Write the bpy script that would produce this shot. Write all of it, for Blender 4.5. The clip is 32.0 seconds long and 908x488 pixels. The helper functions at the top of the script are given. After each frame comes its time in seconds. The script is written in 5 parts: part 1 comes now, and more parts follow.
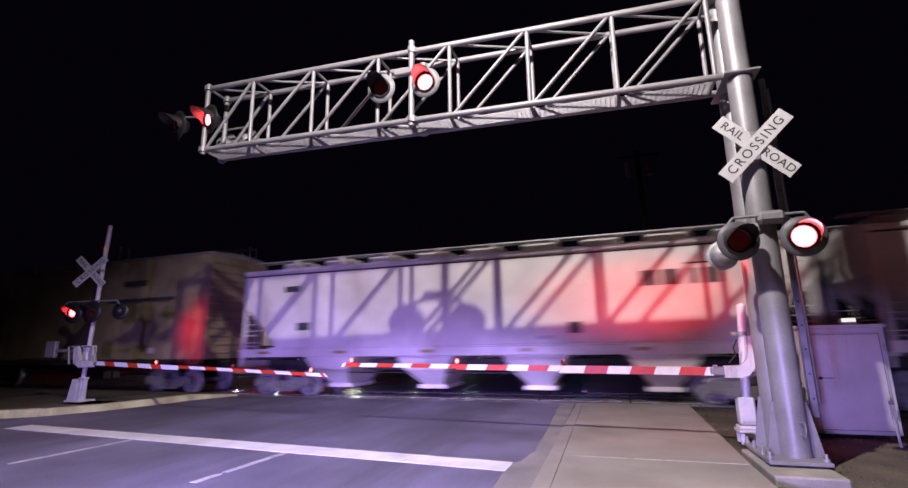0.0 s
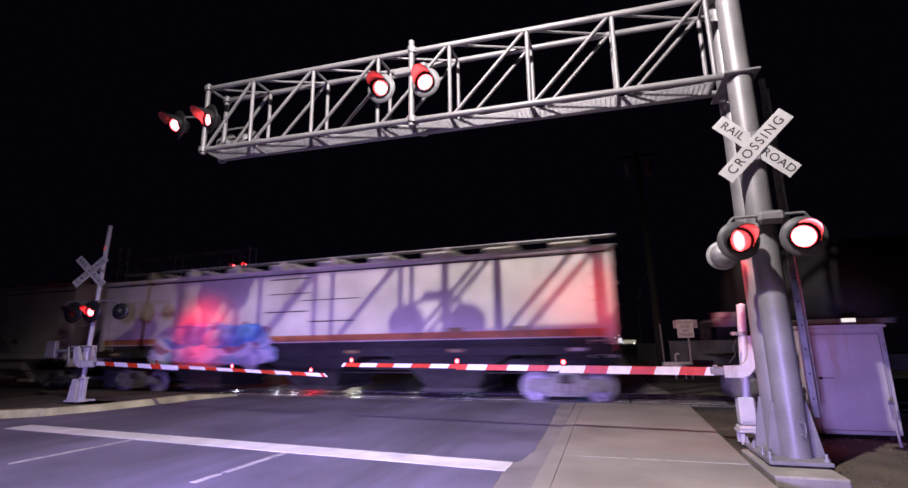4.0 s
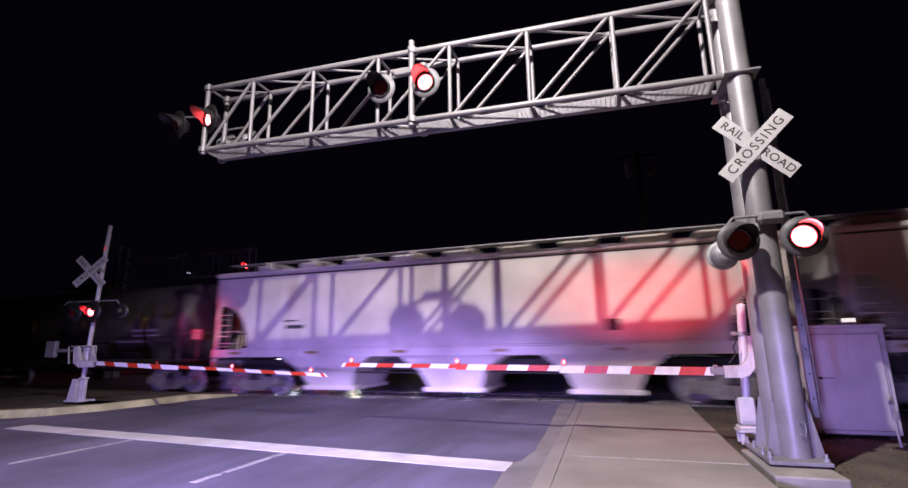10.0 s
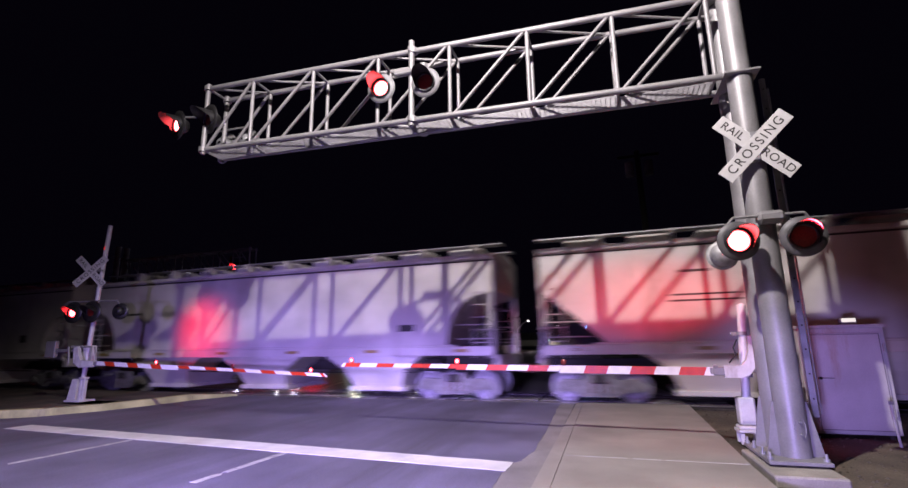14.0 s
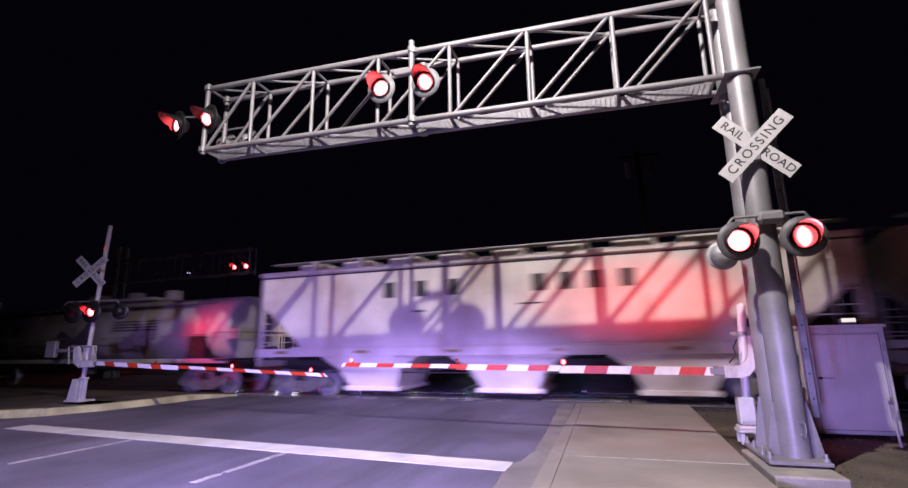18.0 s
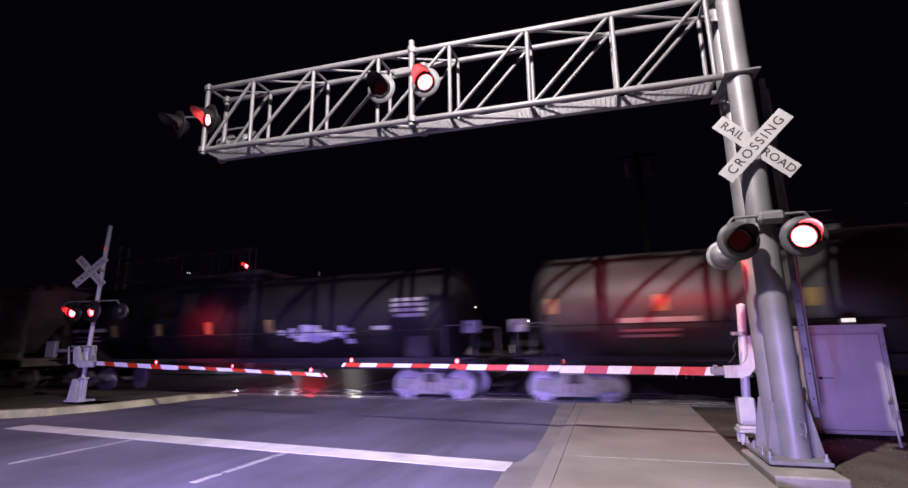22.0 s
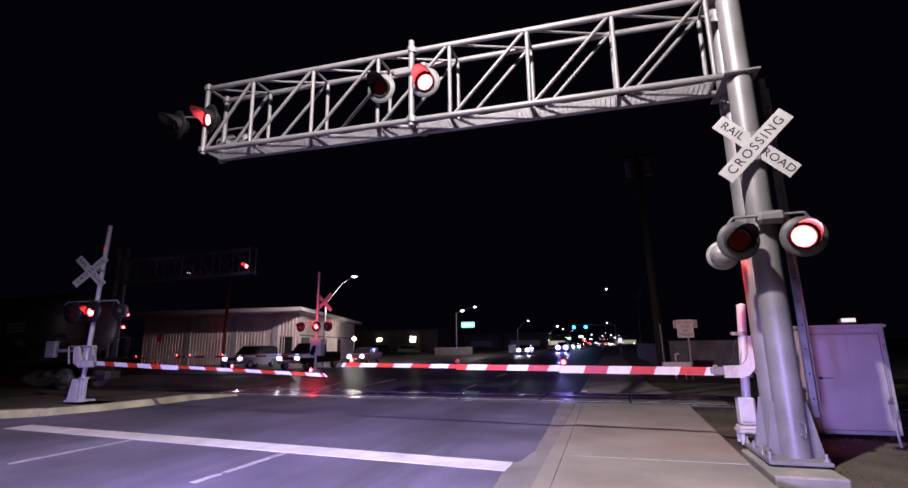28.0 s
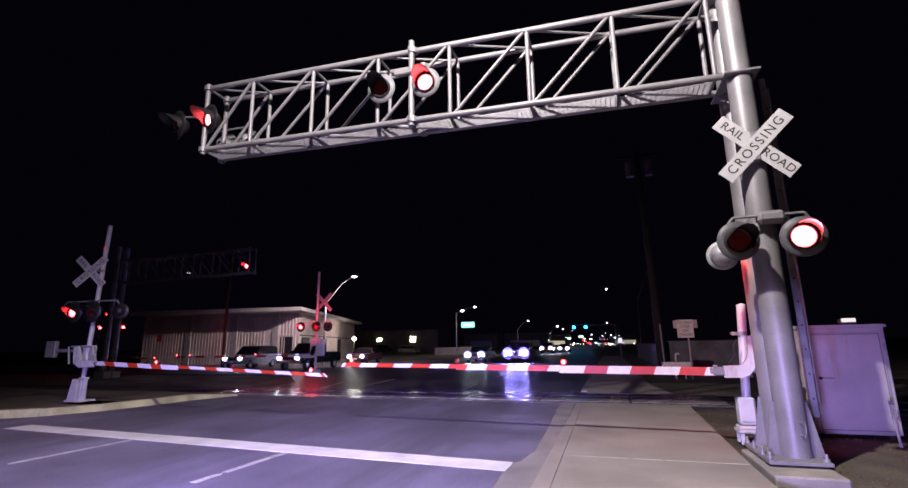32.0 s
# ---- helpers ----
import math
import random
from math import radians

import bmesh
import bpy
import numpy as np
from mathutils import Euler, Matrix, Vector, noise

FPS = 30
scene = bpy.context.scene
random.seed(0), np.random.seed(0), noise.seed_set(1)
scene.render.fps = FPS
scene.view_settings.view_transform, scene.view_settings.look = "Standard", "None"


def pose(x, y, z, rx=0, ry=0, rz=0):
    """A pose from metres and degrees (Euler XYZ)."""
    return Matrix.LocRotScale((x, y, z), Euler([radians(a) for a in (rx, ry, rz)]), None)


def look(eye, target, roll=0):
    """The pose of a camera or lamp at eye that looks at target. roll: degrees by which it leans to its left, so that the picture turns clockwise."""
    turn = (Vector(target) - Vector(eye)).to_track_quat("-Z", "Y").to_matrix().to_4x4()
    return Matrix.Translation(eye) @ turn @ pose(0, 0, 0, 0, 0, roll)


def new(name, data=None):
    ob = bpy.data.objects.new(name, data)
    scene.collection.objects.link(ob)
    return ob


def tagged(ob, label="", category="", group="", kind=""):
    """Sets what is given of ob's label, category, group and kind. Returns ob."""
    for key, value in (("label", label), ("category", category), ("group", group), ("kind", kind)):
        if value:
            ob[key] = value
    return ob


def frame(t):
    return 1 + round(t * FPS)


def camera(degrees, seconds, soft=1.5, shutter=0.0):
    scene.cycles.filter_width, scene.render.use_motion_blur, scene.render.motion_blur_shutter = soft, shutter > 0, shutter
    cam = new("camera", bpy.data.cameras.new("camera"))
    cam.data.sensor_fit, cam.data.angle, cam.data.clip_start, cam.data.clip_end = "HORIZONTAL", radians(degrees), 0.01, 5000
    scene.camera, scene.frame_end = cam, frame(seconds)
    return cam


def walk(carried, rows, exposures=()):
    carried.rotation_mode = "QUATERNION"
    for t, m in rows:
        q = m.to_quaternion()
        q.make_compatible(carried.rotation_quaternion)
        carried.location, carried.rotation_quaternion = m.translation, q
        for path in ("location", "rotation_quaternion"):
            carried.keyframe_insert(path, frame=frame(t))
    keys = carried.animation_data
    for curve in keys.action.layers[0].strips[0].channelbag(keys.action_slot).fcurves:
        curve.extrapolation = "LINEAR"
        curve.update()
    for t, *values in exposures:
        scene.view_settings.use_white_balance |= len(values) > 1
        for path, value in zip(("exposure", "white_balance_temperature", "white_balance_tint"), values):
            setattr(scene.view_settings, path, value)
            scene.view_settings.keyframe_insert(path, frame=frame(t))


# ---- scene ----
cam = camera(87.0, 32.0, soft=1.5, shutter=0.8)
EYE = (0.0, 0.0, 1.59)
AIM = (EYE[0] - math.sin(radians(17.18)) * math.cos(radians(11.884)), EYE[1] + math.cos(radians(17.18)) * math.cos(radians(11.884)),
       EYE[2] + math.sin(radians(11.884)))
STAND = look(EYE, AIM, -0.894)
walk(cam, [(0, STAND), (32, STAND)], [(0, 0.0), (32, 0.0)])

# ---- light: night, one street lamp over the road, headlights of unseen waiting traffic, red signals
world = bpy.data.worlds.new("night")
scene.world = world
world.use_nodes = True
world.node_tree.nodes["Background"].inputs[0].default_value = (0.080, 0.053, 0.16, 1)
world.node_tree.nodes["Background"].inputs[1].default_value = 0.014


def lamp(name, kind, at, to, power, colour, size, cone=60, blend=0.3, wide=1.0):
    data = bpy.data.lights.new(name, kind)
    data.energy, data.color = power, colour
    data.shadow_soft_size = size
    if kind == "SPOT":
        data.spot_size, data.spot_blend = radians(cone), blend
    ob = new(name, data)
    ob.matrix_world = look(at, to) @ Matrix.Diagonal((wide, 1, 1, 1))
    return ob


STREET = (-1.78, 2.0, 9.42)
lamp("street_light", "SPOT", STREET, (-1.4, 7.0, 0.0), 5900, (1.0, 0.90, 0.92), 0.09, 135, 0.5)
# beams only, no vehicles behind the camera; set high to spread over the road
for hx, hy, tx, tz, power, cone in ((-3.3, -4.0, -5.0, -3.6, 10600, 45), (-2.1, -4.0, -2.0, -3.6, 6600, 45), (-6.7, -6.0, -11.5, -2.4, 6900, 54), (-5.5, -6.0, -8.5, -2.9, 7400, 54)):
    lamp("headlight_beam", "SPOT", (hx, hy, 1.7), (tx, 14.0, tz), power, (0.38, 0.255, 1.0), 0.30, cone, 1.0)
# extra pair added to brighten the mast foot and relay case
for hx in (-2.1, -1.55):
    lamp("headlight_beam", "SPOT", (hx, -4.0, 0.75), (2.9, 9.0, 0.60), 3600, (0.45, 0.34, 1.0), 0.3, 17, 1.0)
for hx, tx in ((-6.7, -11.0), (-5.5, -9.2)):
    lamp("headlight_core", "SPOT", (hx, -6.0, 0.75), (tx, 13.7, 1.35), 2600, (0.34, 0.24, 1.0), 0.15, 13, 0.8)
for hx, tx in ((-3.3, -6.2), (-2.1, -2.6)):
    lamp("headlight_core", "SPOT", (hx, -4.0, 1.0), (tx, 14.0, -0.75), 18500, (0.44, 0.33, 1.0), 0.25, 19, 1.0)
lamp("signal_glow", "SPOT", (1.66, 8.05, 2.74), (0.85, 13.4, 2.75), 1150, (1.0, 0.02, 0.06), 0.2, 27, 1.0, 2.6)
lamp("signal_glow", "SPOT", (1.66, 8.05, 2.74), (1.5, 13.4, 0.9), 50, (1.0, 0.03, 0.03), 0.12, 165, 0.3)
lamp("signal_glow", "SPOT", (-14.6, 11.5, 2.72), (-13.75, 13.9, 2.15), 560, (1.0, 0.015, 0.02), 0.45, 62, 1.0)
lamp("signal_glow", "SPOT", (2.60, 6.9, 2.92), (2.4, -6.0, 0.5), 250, (1.0, 0.02, 0.04), 0.1, 150, 0.6)
# narrow red beams added to tint only the far pole and marker sign
lamp("signal_glow", "SPOT", (-19.8, 23.4, 5.9), (-31.2, 34.0, 3.3), 1700, (1.0, 0.03, 0.03), 0.15, 22, 0.8, 0.12)
lamp("signal_glow", "SPOT", (-19.8, 23.4, 5.9), (-35.0, 31.0, 2.5), 1500, (1.0, 0.03, 0.03), 0.15, 4.5, 0.8)
# red spot added before the far gate, shining back to redden its mast
lamp("signal_glow", "SPOT", (-16.9, 24.9, 2.9), (-17.0, 26.0, 3.2), 220, (1.0, 0.03, 0.04), 0.1, 150, 0.6)
lamp("signal_glow", "SPOT", (-16.75, 25.45, 2.86), (-11.0, 17.0, 0.0), 75, (1.0, 0.03, 0.04), 0.1, 130, 0.6)

# ---- materials
MATS = {}


def mat(name, colour, rough=0.6, metal=0.0, vary=0.12, scale=3.0, bump=0.1, fine=60.0, dirt=None, dirt_amount=0.0, glow=0.0, spec=0.5, stretch=(1, 1, 0.25)):
    """Paint, metal, concrete: broad stains, fine grain and a fine relief, all at real size."""
    if name in MATS:
        return MATS[name]
    m = bpy.data.materials.new(name)
    m.use_nodes = True
    nt = m.node_tree
    n, k = nt.nodes, nt.links
    b = n["Principled BSDF"]
    b.inputs["Roughness"].default_value, b.inputs["Metallic"].default_value = rough, metal
    b.inputs["Specular IOR Level"].default_value = spec
    co = n.new("ShaderNodeTexCoord")
    big, small = n.new("ShaderNodeTexNoise"), n.new("ShaderNodeTexNoise")
    big.inputs["Scale"].default_value, big.inputs["Detail"].default_value = scale, 5
    small.inputs["Scale"].default_value, small.inputs["Detail"].default_value = fine, 3
    k.new(co.outputs["Object"], big.inputs["Vector"])
    k.new(co.outputs["Object"], small.inputs["Vector"])
    ramp = n.new("ShaderNodeValToRGB")
    lo = [max(0, c * (1 - 2.2 * vary)) for c in colour]
    hi = [min(1, c * (1 + 1.4 * vary)) for c in colour]
    ramp.color_ramp.elements[0].position, ramp.color_ramp.elements[1].position = 0.3, 0.7
    ramp.color_ramp.elements[0].color, ramp.color_ramp.elements[1].color = (*lo, 1), (*hi, 1)
    k.new(big.outputs["Fac"], ramp.inputs["Fac"])
    mix = n.new("ShaderNodeMix")
    mix.data_type, mix.blend_type = "RGBA", "MULTIPLY"
    mix.inputs["Factor"].default_value = min(1.0, vary * 3)
    k.new(ramp.outputs["Color"], mix.inputs["A"])
    k.new(small.outputs["Fac"], mix.inputs["B"])
    last = mix.outputs["Result"]
    if dirt:
        st = n.new("ShaderNodeTexNoise")
        st.inputs["Scale"].default_value, st.inputs["Detail"].default_value, st.inputs["Roughness"].default_value = scale * 0.7, 8, 0.7
        mp = n.new("ShaderNodeMapping")
        mp.inputs["Location"].default_value, mp.inputs["Scale"].default_value = (7, 3, 5), stretch
        k.new(co.outputs["Object"], mp.inputs["Vector"])
        k.new(mp.outputs["Vector"], st.inputs["Vector"])
        r2 = n.new("ShaderNodeValToRGB")
        r2.color_ramp.elements[0].position, r2.color_ramp.elements[1].position = 0.62 - 0.3 * dirt_amount, 0.78 - 0.15 * dirt_amount
        k.new(st.outputs["Fac"], r2.inputs["Fac"])
        m2 = n.new("ShaderNodeMix")
        m2.data_type = "RGBA"
        k.new(r2.outputs["Color"], m2.inputs["Factor"])
        k.new(last, m2.inputs["A"])
        m2.inputs["B"].default_value = (*dirt, 1)
        last = m2.outputs["Result"]
    k.new(last, b.inputs["Base Color"])
    rr = n.new("ShaderNodeMapRange")
    rr.inputs["To Min"].default_value, rr.inputs["To Max"].default_value = max(0.05, rough - 0.12), min(1, rough + 0.12)
    k.new(big.outputs["Fac"], rr.inputs["Value"])
    k.new(rr.outputs["Result"], b.inputs["Roughness"])
    if bump:
        bp = n.new("ShaderNodeBump")
        bp.inputs["Strength"].default_value, bp.inputs["Distance"].default_value = bump, 0.01
        k.new(small.outputs["Fac"], bp.inputs["Height"])
        k.new(bp.outputs["Normal"], b.inputs["Normal"])
    if glow:
        b.inputs["Emission Color"].default_value = (*colour, 1)
        b.inputs["Emission Strength"].default_value = glow
    MATS[name] = m
    return m


def glow(name, colour, strength):
    if name in MATS:
        return MATS[name]
    m = bpy.data.materials.new(name)
    m.use_nodes = True
    b = m.node_tree.nodes["Principled BSDF"]
    b.inputs["Base Color"].default_value = (*[c * 0.3 for c in colour], 1)
    b.inputs["Emission Color"].default_value = (*colour, 1)
    b.inputs["Emission Strength"].default_value = strength
    b.inputs["Roughness"].default_value = 0.3
    MATS[name] = m
    return m


def lit_lens(name, colour, strength, rim, r=0.152):
    """A lit signal lens: the lamp's hot middle falls off towards the deep red rim."""
    m = glow(name, colour, strength)
    n, k = m.node_tree.nodes, m.node_tree.links
    co, sep, mr = n.new("ShaderNodeTexCoord"), n.new("ShaderNodeVectorMath"), n.new("ShaderNodeMapRange")
    sep.operation = "LENGTH"
    k.new(co.outputs["Object"], sep.inputs[0])
    mr.interpolation_type = "SMOOTHSTEP"
    for key, value in (("From Min", 0.56 * r), ("From Max", r), ("To Min", strength), ("To Max", rim)):
        mr.inputs[key].default_value = value
    k.new(sep.outputs["Value"], mr.inputs["Value"])
    k.new(mr.outputs["Result"], n["Principled BSDF"].inputs["Emission Strength"])
    return m


GALV = mat("galvanised_steel", (0.295, 0.286, 0.289), 0.48, 0.25, 0.09, 2.2, 0.03, 45)
GALV_DULL = mat("dull_galvanised_steel", (0.42, 0.42, 0.44), 0.5, 0.4, 0.15, 4, 0.08, 80)
ALU = mat("painted_aluminium", (0.72, 0.71, 0.72), 0.45, 0.1, 0.08, 4, 0.05, 70, (0.30, 0.25, 0.20), 0.15)
BOX_PAINT = mat("case_paint", (0.55, 0.53, 0.57), 0.4, 0.15, 0.08, 1.5, 0.03, 60, (0.34, 0.20, 0.12), 0.1)
SIGN_WHITE = mat("sign_white", (0.57, 0.56, 0.55), 0.45, 0, 0.05, 6, 0.02, 90)
SIGN_BLACK = mat("sign_black", (0.025, 0.023, 0.022), 0.5, 0, 0.05)
BLACK = mat("black_enamel", (0.022, 0.021, 0.022), 0.42, 0, 0.1, 8, 0.03)
BLACK_STEEL = mat("black_steel", (0.035, 0.032, 0.030), 0.55, 0.2, 0.2, 6, 0.1)
DARK = mat("dark_cavity", (0.012, 0.011, 0.011), 0.8, 0, 0.1)
LENS_OFF = mat("unlit_red_lens", (0.21, 0.022, 0.014), 0.34, 0, 0.15, 40, 0.1, 120)
GATE_WHITE = mat("reflective_white", (0.82, 0.81, 0.83), 0.35, 0, 0.05, 8, 0.02)
GATE_RED = mat("reflective_red", (0.58, 0.050, 0.016), 0.35, 0, 0.08, 8, 0.02)
ASPHALT = mat("asphalt", (0.215, 0.198, 0.295), 0.72, 0, 0.22, 0.5, 0.8, 45, (0.075, 0.07, 0.088), 0.58, spec=0.4, stretch=(1.5, 0.09, 1))
CONCRETE = mat("concrete", (0.345, 0.312, 0.286), 0.85, 0, 0.10, 0.9, 0.25, 110, (0.26, 0.23, 0.21), 0.2)
CONCRETE_PANEL = mat("crossing_panel_concrete", (0.34, 0.315, 0.33), 0.25, 0, 0.12, 1.2, 0.10, 60, (0.24, 0.21, 0.21), 0.2)
PAINT_WHITE = mat("road_paint", (0.78, 0.76, 0.74), 0.6, 0, 0.09, 2.5, 0.2, 110, (0.40, 0.38, 0.40), 0.13)
PAINT_WORN = mat("worn_lane_paint", (0.60, 0.58, 0.58), 0.7, 0, 0.16, 5.0, 0.3, 110, (0.17, 0.155, 0.20), 0.55, stretch=(1, 1, 1))
SOIL = mat("dry_soil", (0.19, 0.155, 0.115), 0.95, 0, 0.28, 0.8, 0.8, 40, (0.05, 0.04, 0.03), 0.35)
RAIL = mat("polished_rail", (0.55, 0.55, 0.57), 0.14, 0.9, 0.08, 3, 0.03)
RUBBER = mat("flange_rubber", (0.016, 0.015, 0.015), 0.75, 0, 0.1)

# ---- mesh helpers


class Shape:
    """Collects vertices and faces of one mesh."""

    def __init__(self):
        self.v, self.f, self.s = [], [], []

    def add(self, verts, faces, smooth=False, m=None):
        base = len(self.v)
        self.v += [tuple(m @ Vector(p)) if m else tuple(p) for p in verts]
        self.f += [tuple(base + i for i in f) for f in faces]
        self.s += [smooth] * len(faces)
        return self

    def box(self, c, s, b=0.0, m=None):
        h = [x / 2 for x in s]
        if b <= 0:
            v = [(c[0] + i * h[0], c[1] + j * h[1], c[2] + k * h[2]) for i in (-1, 1) for j in (-1, 1) for k in (-1, 1)]
            f = [(0, 1, 3, 2), (4, 6, 7, 5), (0, 4, 5, 1), (2, 3, 7, 6), (0, 2, 6, 4), (1, 5, 7, 3)]
            return self.add(v, f, False, m)
        b = min(b, min(h) * 0.95)
        v, ix = [], {}
        for i in (-1, 1):
            for j in (-1, 1):
                for k in (-1, 1):
                    for a in range(3):
                        d = [h[0] - b, h[1] - b, h[2] - b]
                        d[a] = h[a]
                        ix[i, j, k, a] = len(v)
                        v.append((c[0] + i * d[0], c[1] + j * d[1], c[2] + k * d[2]))
        f = []
        for a in range(3):
            p, q = (a + 1) % 3, (a + 2) % 3
            for sgn in (-1, 1):
                loop = []
                for sp, sq in ((-1, -1), (1, -1), (1, 1), (-1, 1)):
                    t = [0, 0, 0]
                    t[a], t[p], t[q] = sgn, sp, sq
                    loop.append(ix[t[0], t[1], t[2], a])
                f.append(tuple(loop if sgn > 0 else loop[::-1]))
            for sp in (-1, 1):
                for sq in (-1, 1):
                    e = []
                    for sa, order in ((-1, (p, q)), (1, (q, p))):
                        t = [0, 0, 0]
                        t[a], t[p], t[q] = sa, sp, sq
                        e += [ix[t[0], t[1], t[2], o] for o in order]
                    f.append(tuple(e if sp * sq < 0 else e[::-1]))
        for i in (-1, 1):
            for j in (-1, 1):
                for k in (-1, 1):
                    t = (ix[i, j, k, 0], ix[i, j, k, 1], ix[i, j, k, 2])
                    f.append(t if i * j * k > 0 else t[::-1])
        return self.add(v, f, False, m)

    def rod(self, a, b, r, r2=None, n=12, caps=True):
        a, b = Vector(a), Vector(b)
        r2 = r if r2 is None else r2
        q = (b - a).to_track_quat("Z", "Y").to_matrix()
        ring = [q @ Vector((math.cos(2 * math.pi * i / n), math.sin(2 * math.pi * i / n), 0)) for i in range(n)]
        v = [a + r * u for u in ring] + [b + r2 * u for u in ring]
        self.add(v, [(i, (i + 1) % n, n + (i + 1) % n, n + i) for i in range(n)], True)
        if caps:
            self.add(v, [tuple(range(n))[::-1], tuple(range(n, 2 * n))], False)
        return self

    def path(self, pts, r, n=8):
        for a, b in zip(pts, pts[1:]):
            self.rod(a, b, r, n=n)
        return self

    def lathe(self, prof, n=24, m=None, smooth=True, closed=False):
        """Turn (radius, z) pairs round the z axis."""
        v = [(r * math.cos(2 * math.pi * i / n), r * math.sin(2 * math.pi * i / n), z) for r, z in prof for i in range(n)]
        f = []
        for j in range(len(prof) - 1):
            f += [(j * n + i, j * n + (i + 1) % n, (j + 1) * n + (i + 1) % n, (j + 1) * n + i) for i in range(n)]
        self.add(v, f, smooth, m)
        if closed:
            self.add(v[:n], [tuple(range(n))[::-1]], False, m)
            self.add(v[-n:], [tuple(range(n))], False, m)
        return self

    def prism(self, poly, y0, y1, m=None):
        """A polygon in x and z, thick along y."""
        n = len(poly)
        v = [(x, y0, z) for x, z in poly] + [(x, y1, z) for x, z in poly]
        f = [tuple(range(n)), tuple(range(n, 2 * n))[::-1]]
        f += [(i, n + i, n + (i + 1) % n, (i + 1) % n) for i in range(n)]
        return self.add(v, f, False, m)

    def plate(self, poly, z0, z1, m=None):
        """A polygon in x and y, thick along z."""
        n = len(poly)
        v = [(x, y, z0) for x, y in poly] + [(x, y, z1) for x, y in poly]
        f = [tuple(range(n))[::-1], tuple(range(n, 2 * n))]
        f += [(i, (i + 1) % n, n + (i + 1) % n, n + i) for i in range(n)]
        return self.add(v, f, False, m)

    def mesh(self, name):
        me = bpy.data.meshes.new(name)
        me.from_pydata(self.v, [], self.f)
        me.polygons.foreach_set("use_smooth", self.s)
        bm = bmesh.new()
        bm.from_mesh(me)
        bmesh.ops.recalc_face_normals(bm, faces=bm.faces)
        bm.to_mesh(me)
        bm.free()
        me.update()
        return me


def part(name, shape, material, parent=None, label="", at=None):
    me = shape.mesh(name) if isinstance(shape, Shape) else shape
    if not me.materials:
        me.materials.append(material)
    ob = new(name, me)
    ob.parent = parent
    if at is not None:
        ob.matrix_basis = at
    return tagged(ob, label)


def thing(name, label, category, at=None, group="", kind=""):
    ob = new(name)
    ob.empty_display_size = 0.2
    if at is not None:
        ob.matrix_basis = at
    return tagged(ob, label, category, group, kind)


def writing(name, text, size, material, parent, at, space=1.0):
    cu = bpy.data.curves.new(name, "FONT")
    cu.body, cu.size, cu.align_x, cu.align_y, cu.extrude = text, size, "CENTER", "CENTER", 0.002
    cu.space_character = space
    cu.materials.append(material)
    ob = new(name, cu)
    ob.parent = parent
    ob.matrix_basis = at
    return ob


UP = pose(0, 0, 0, 90, 0, 0)          # turns a flat thing in x, y to face the road's traffic (towards -y)

# ---- ground
TRACK_Y, TURN = 14.95, -2.0           # the track's centre line at x = 0, and its turn against the x axis
SLOPE = math.tan(radians(TURN))


def track(x, across=0.0, z=0.0):
    return (x, TRACK_Y + SLOPE * x + across, z)


def pave(name, poly, z0, z1, material, label, category):
    return tagged(part(name, Shape().plate(poly, z0, z1), material), label, category, kind="structure")


ground = Shape()
ground.add([(-1500, -300, -0.06), (1500, -300, -0.06), (1500, 3000, -0.06), (-1500, 3000, -0.06)], [(0, 1, 2, 3)])
tagged(part("ground", ground, SOIL), "bare dry soil and gravel beside the road", "ground", kind="structure")
random.seed(4)
ROAD_EDGE = []                          # the ragged edge of the asphalt against the gutter
for (xa, ya), (xb, yb) in zip(((-1.36, 3.0), (-1.36, 5.7), (-1.39, 6.87), (-1.26, 7.1), (-1.18, 7.7), (-1.20, 9.7), (-1.29, 12.66)), ((-1.36, 5.7), (-1.39, 6.87), (-1.26, 7.1), (-1.18, 7.7), (-1.20, 9.7), (-1.29, 12.66), (-1.31, 13.79))):
    for k in range(8):
        ROAD_EDGE.append((xa + (xb - xa) * k / 8 + random.uniform(-0.014, 0.014), ya + (yb - ya) * k / 8))
ROAD_EDGE.append((-1.31, 13.79))
pave("road", [(-40, -40), (-1.36, -40)] + ROAD_EDGE + [(-12.6, 14.19), (-12.75, 11.2), (-13.0, 10.0), (-13.6, 8.8), (-14.6, 8.1), (-40, 7.0)],
     -0.05, 0.0, ASPHALT, "worn grey asphalt road before the tracks", "road")
pave("road", [(-13.3, 16.98), (-1.2, 16.66), (-0.9, 19), (-0.6, 900), (-14.5, 900), (-15.5, 60), (-22, 44), (-60, 40), (-60, 27), (-18, 25), (-14, 20)],
     -0.05, 0.0, mat("polished_asphalt", (0.115, 0.102, 0.165), 0.42, 0, 0.2, 0.4, 0.4, 55, (0.055, 0.05, 0.062), 0.5, spec=0.35, stretch=(1.5, 0.09, 1)), "grey asphalt road beyond the tracks", "road")

random.seed(5)


def stripe(name, poly, label, paint=None):
    """A painted mark with slightly ragged, worn edges."""
    rim = []
    for (xa, ya), (xb, yb) in zip(poly, poly[1:] + poly[:1]):
        n = max(1, int(math.hypot(xb - xa, yb - ya) / 0.11))
        rim += [(xa + (xb - xa) * k / n + random.uniform(-0.007, 0.007), ya + (yb - ya) * k / n + random.uniform(-0.009, 0.009)) for k in range(n)]
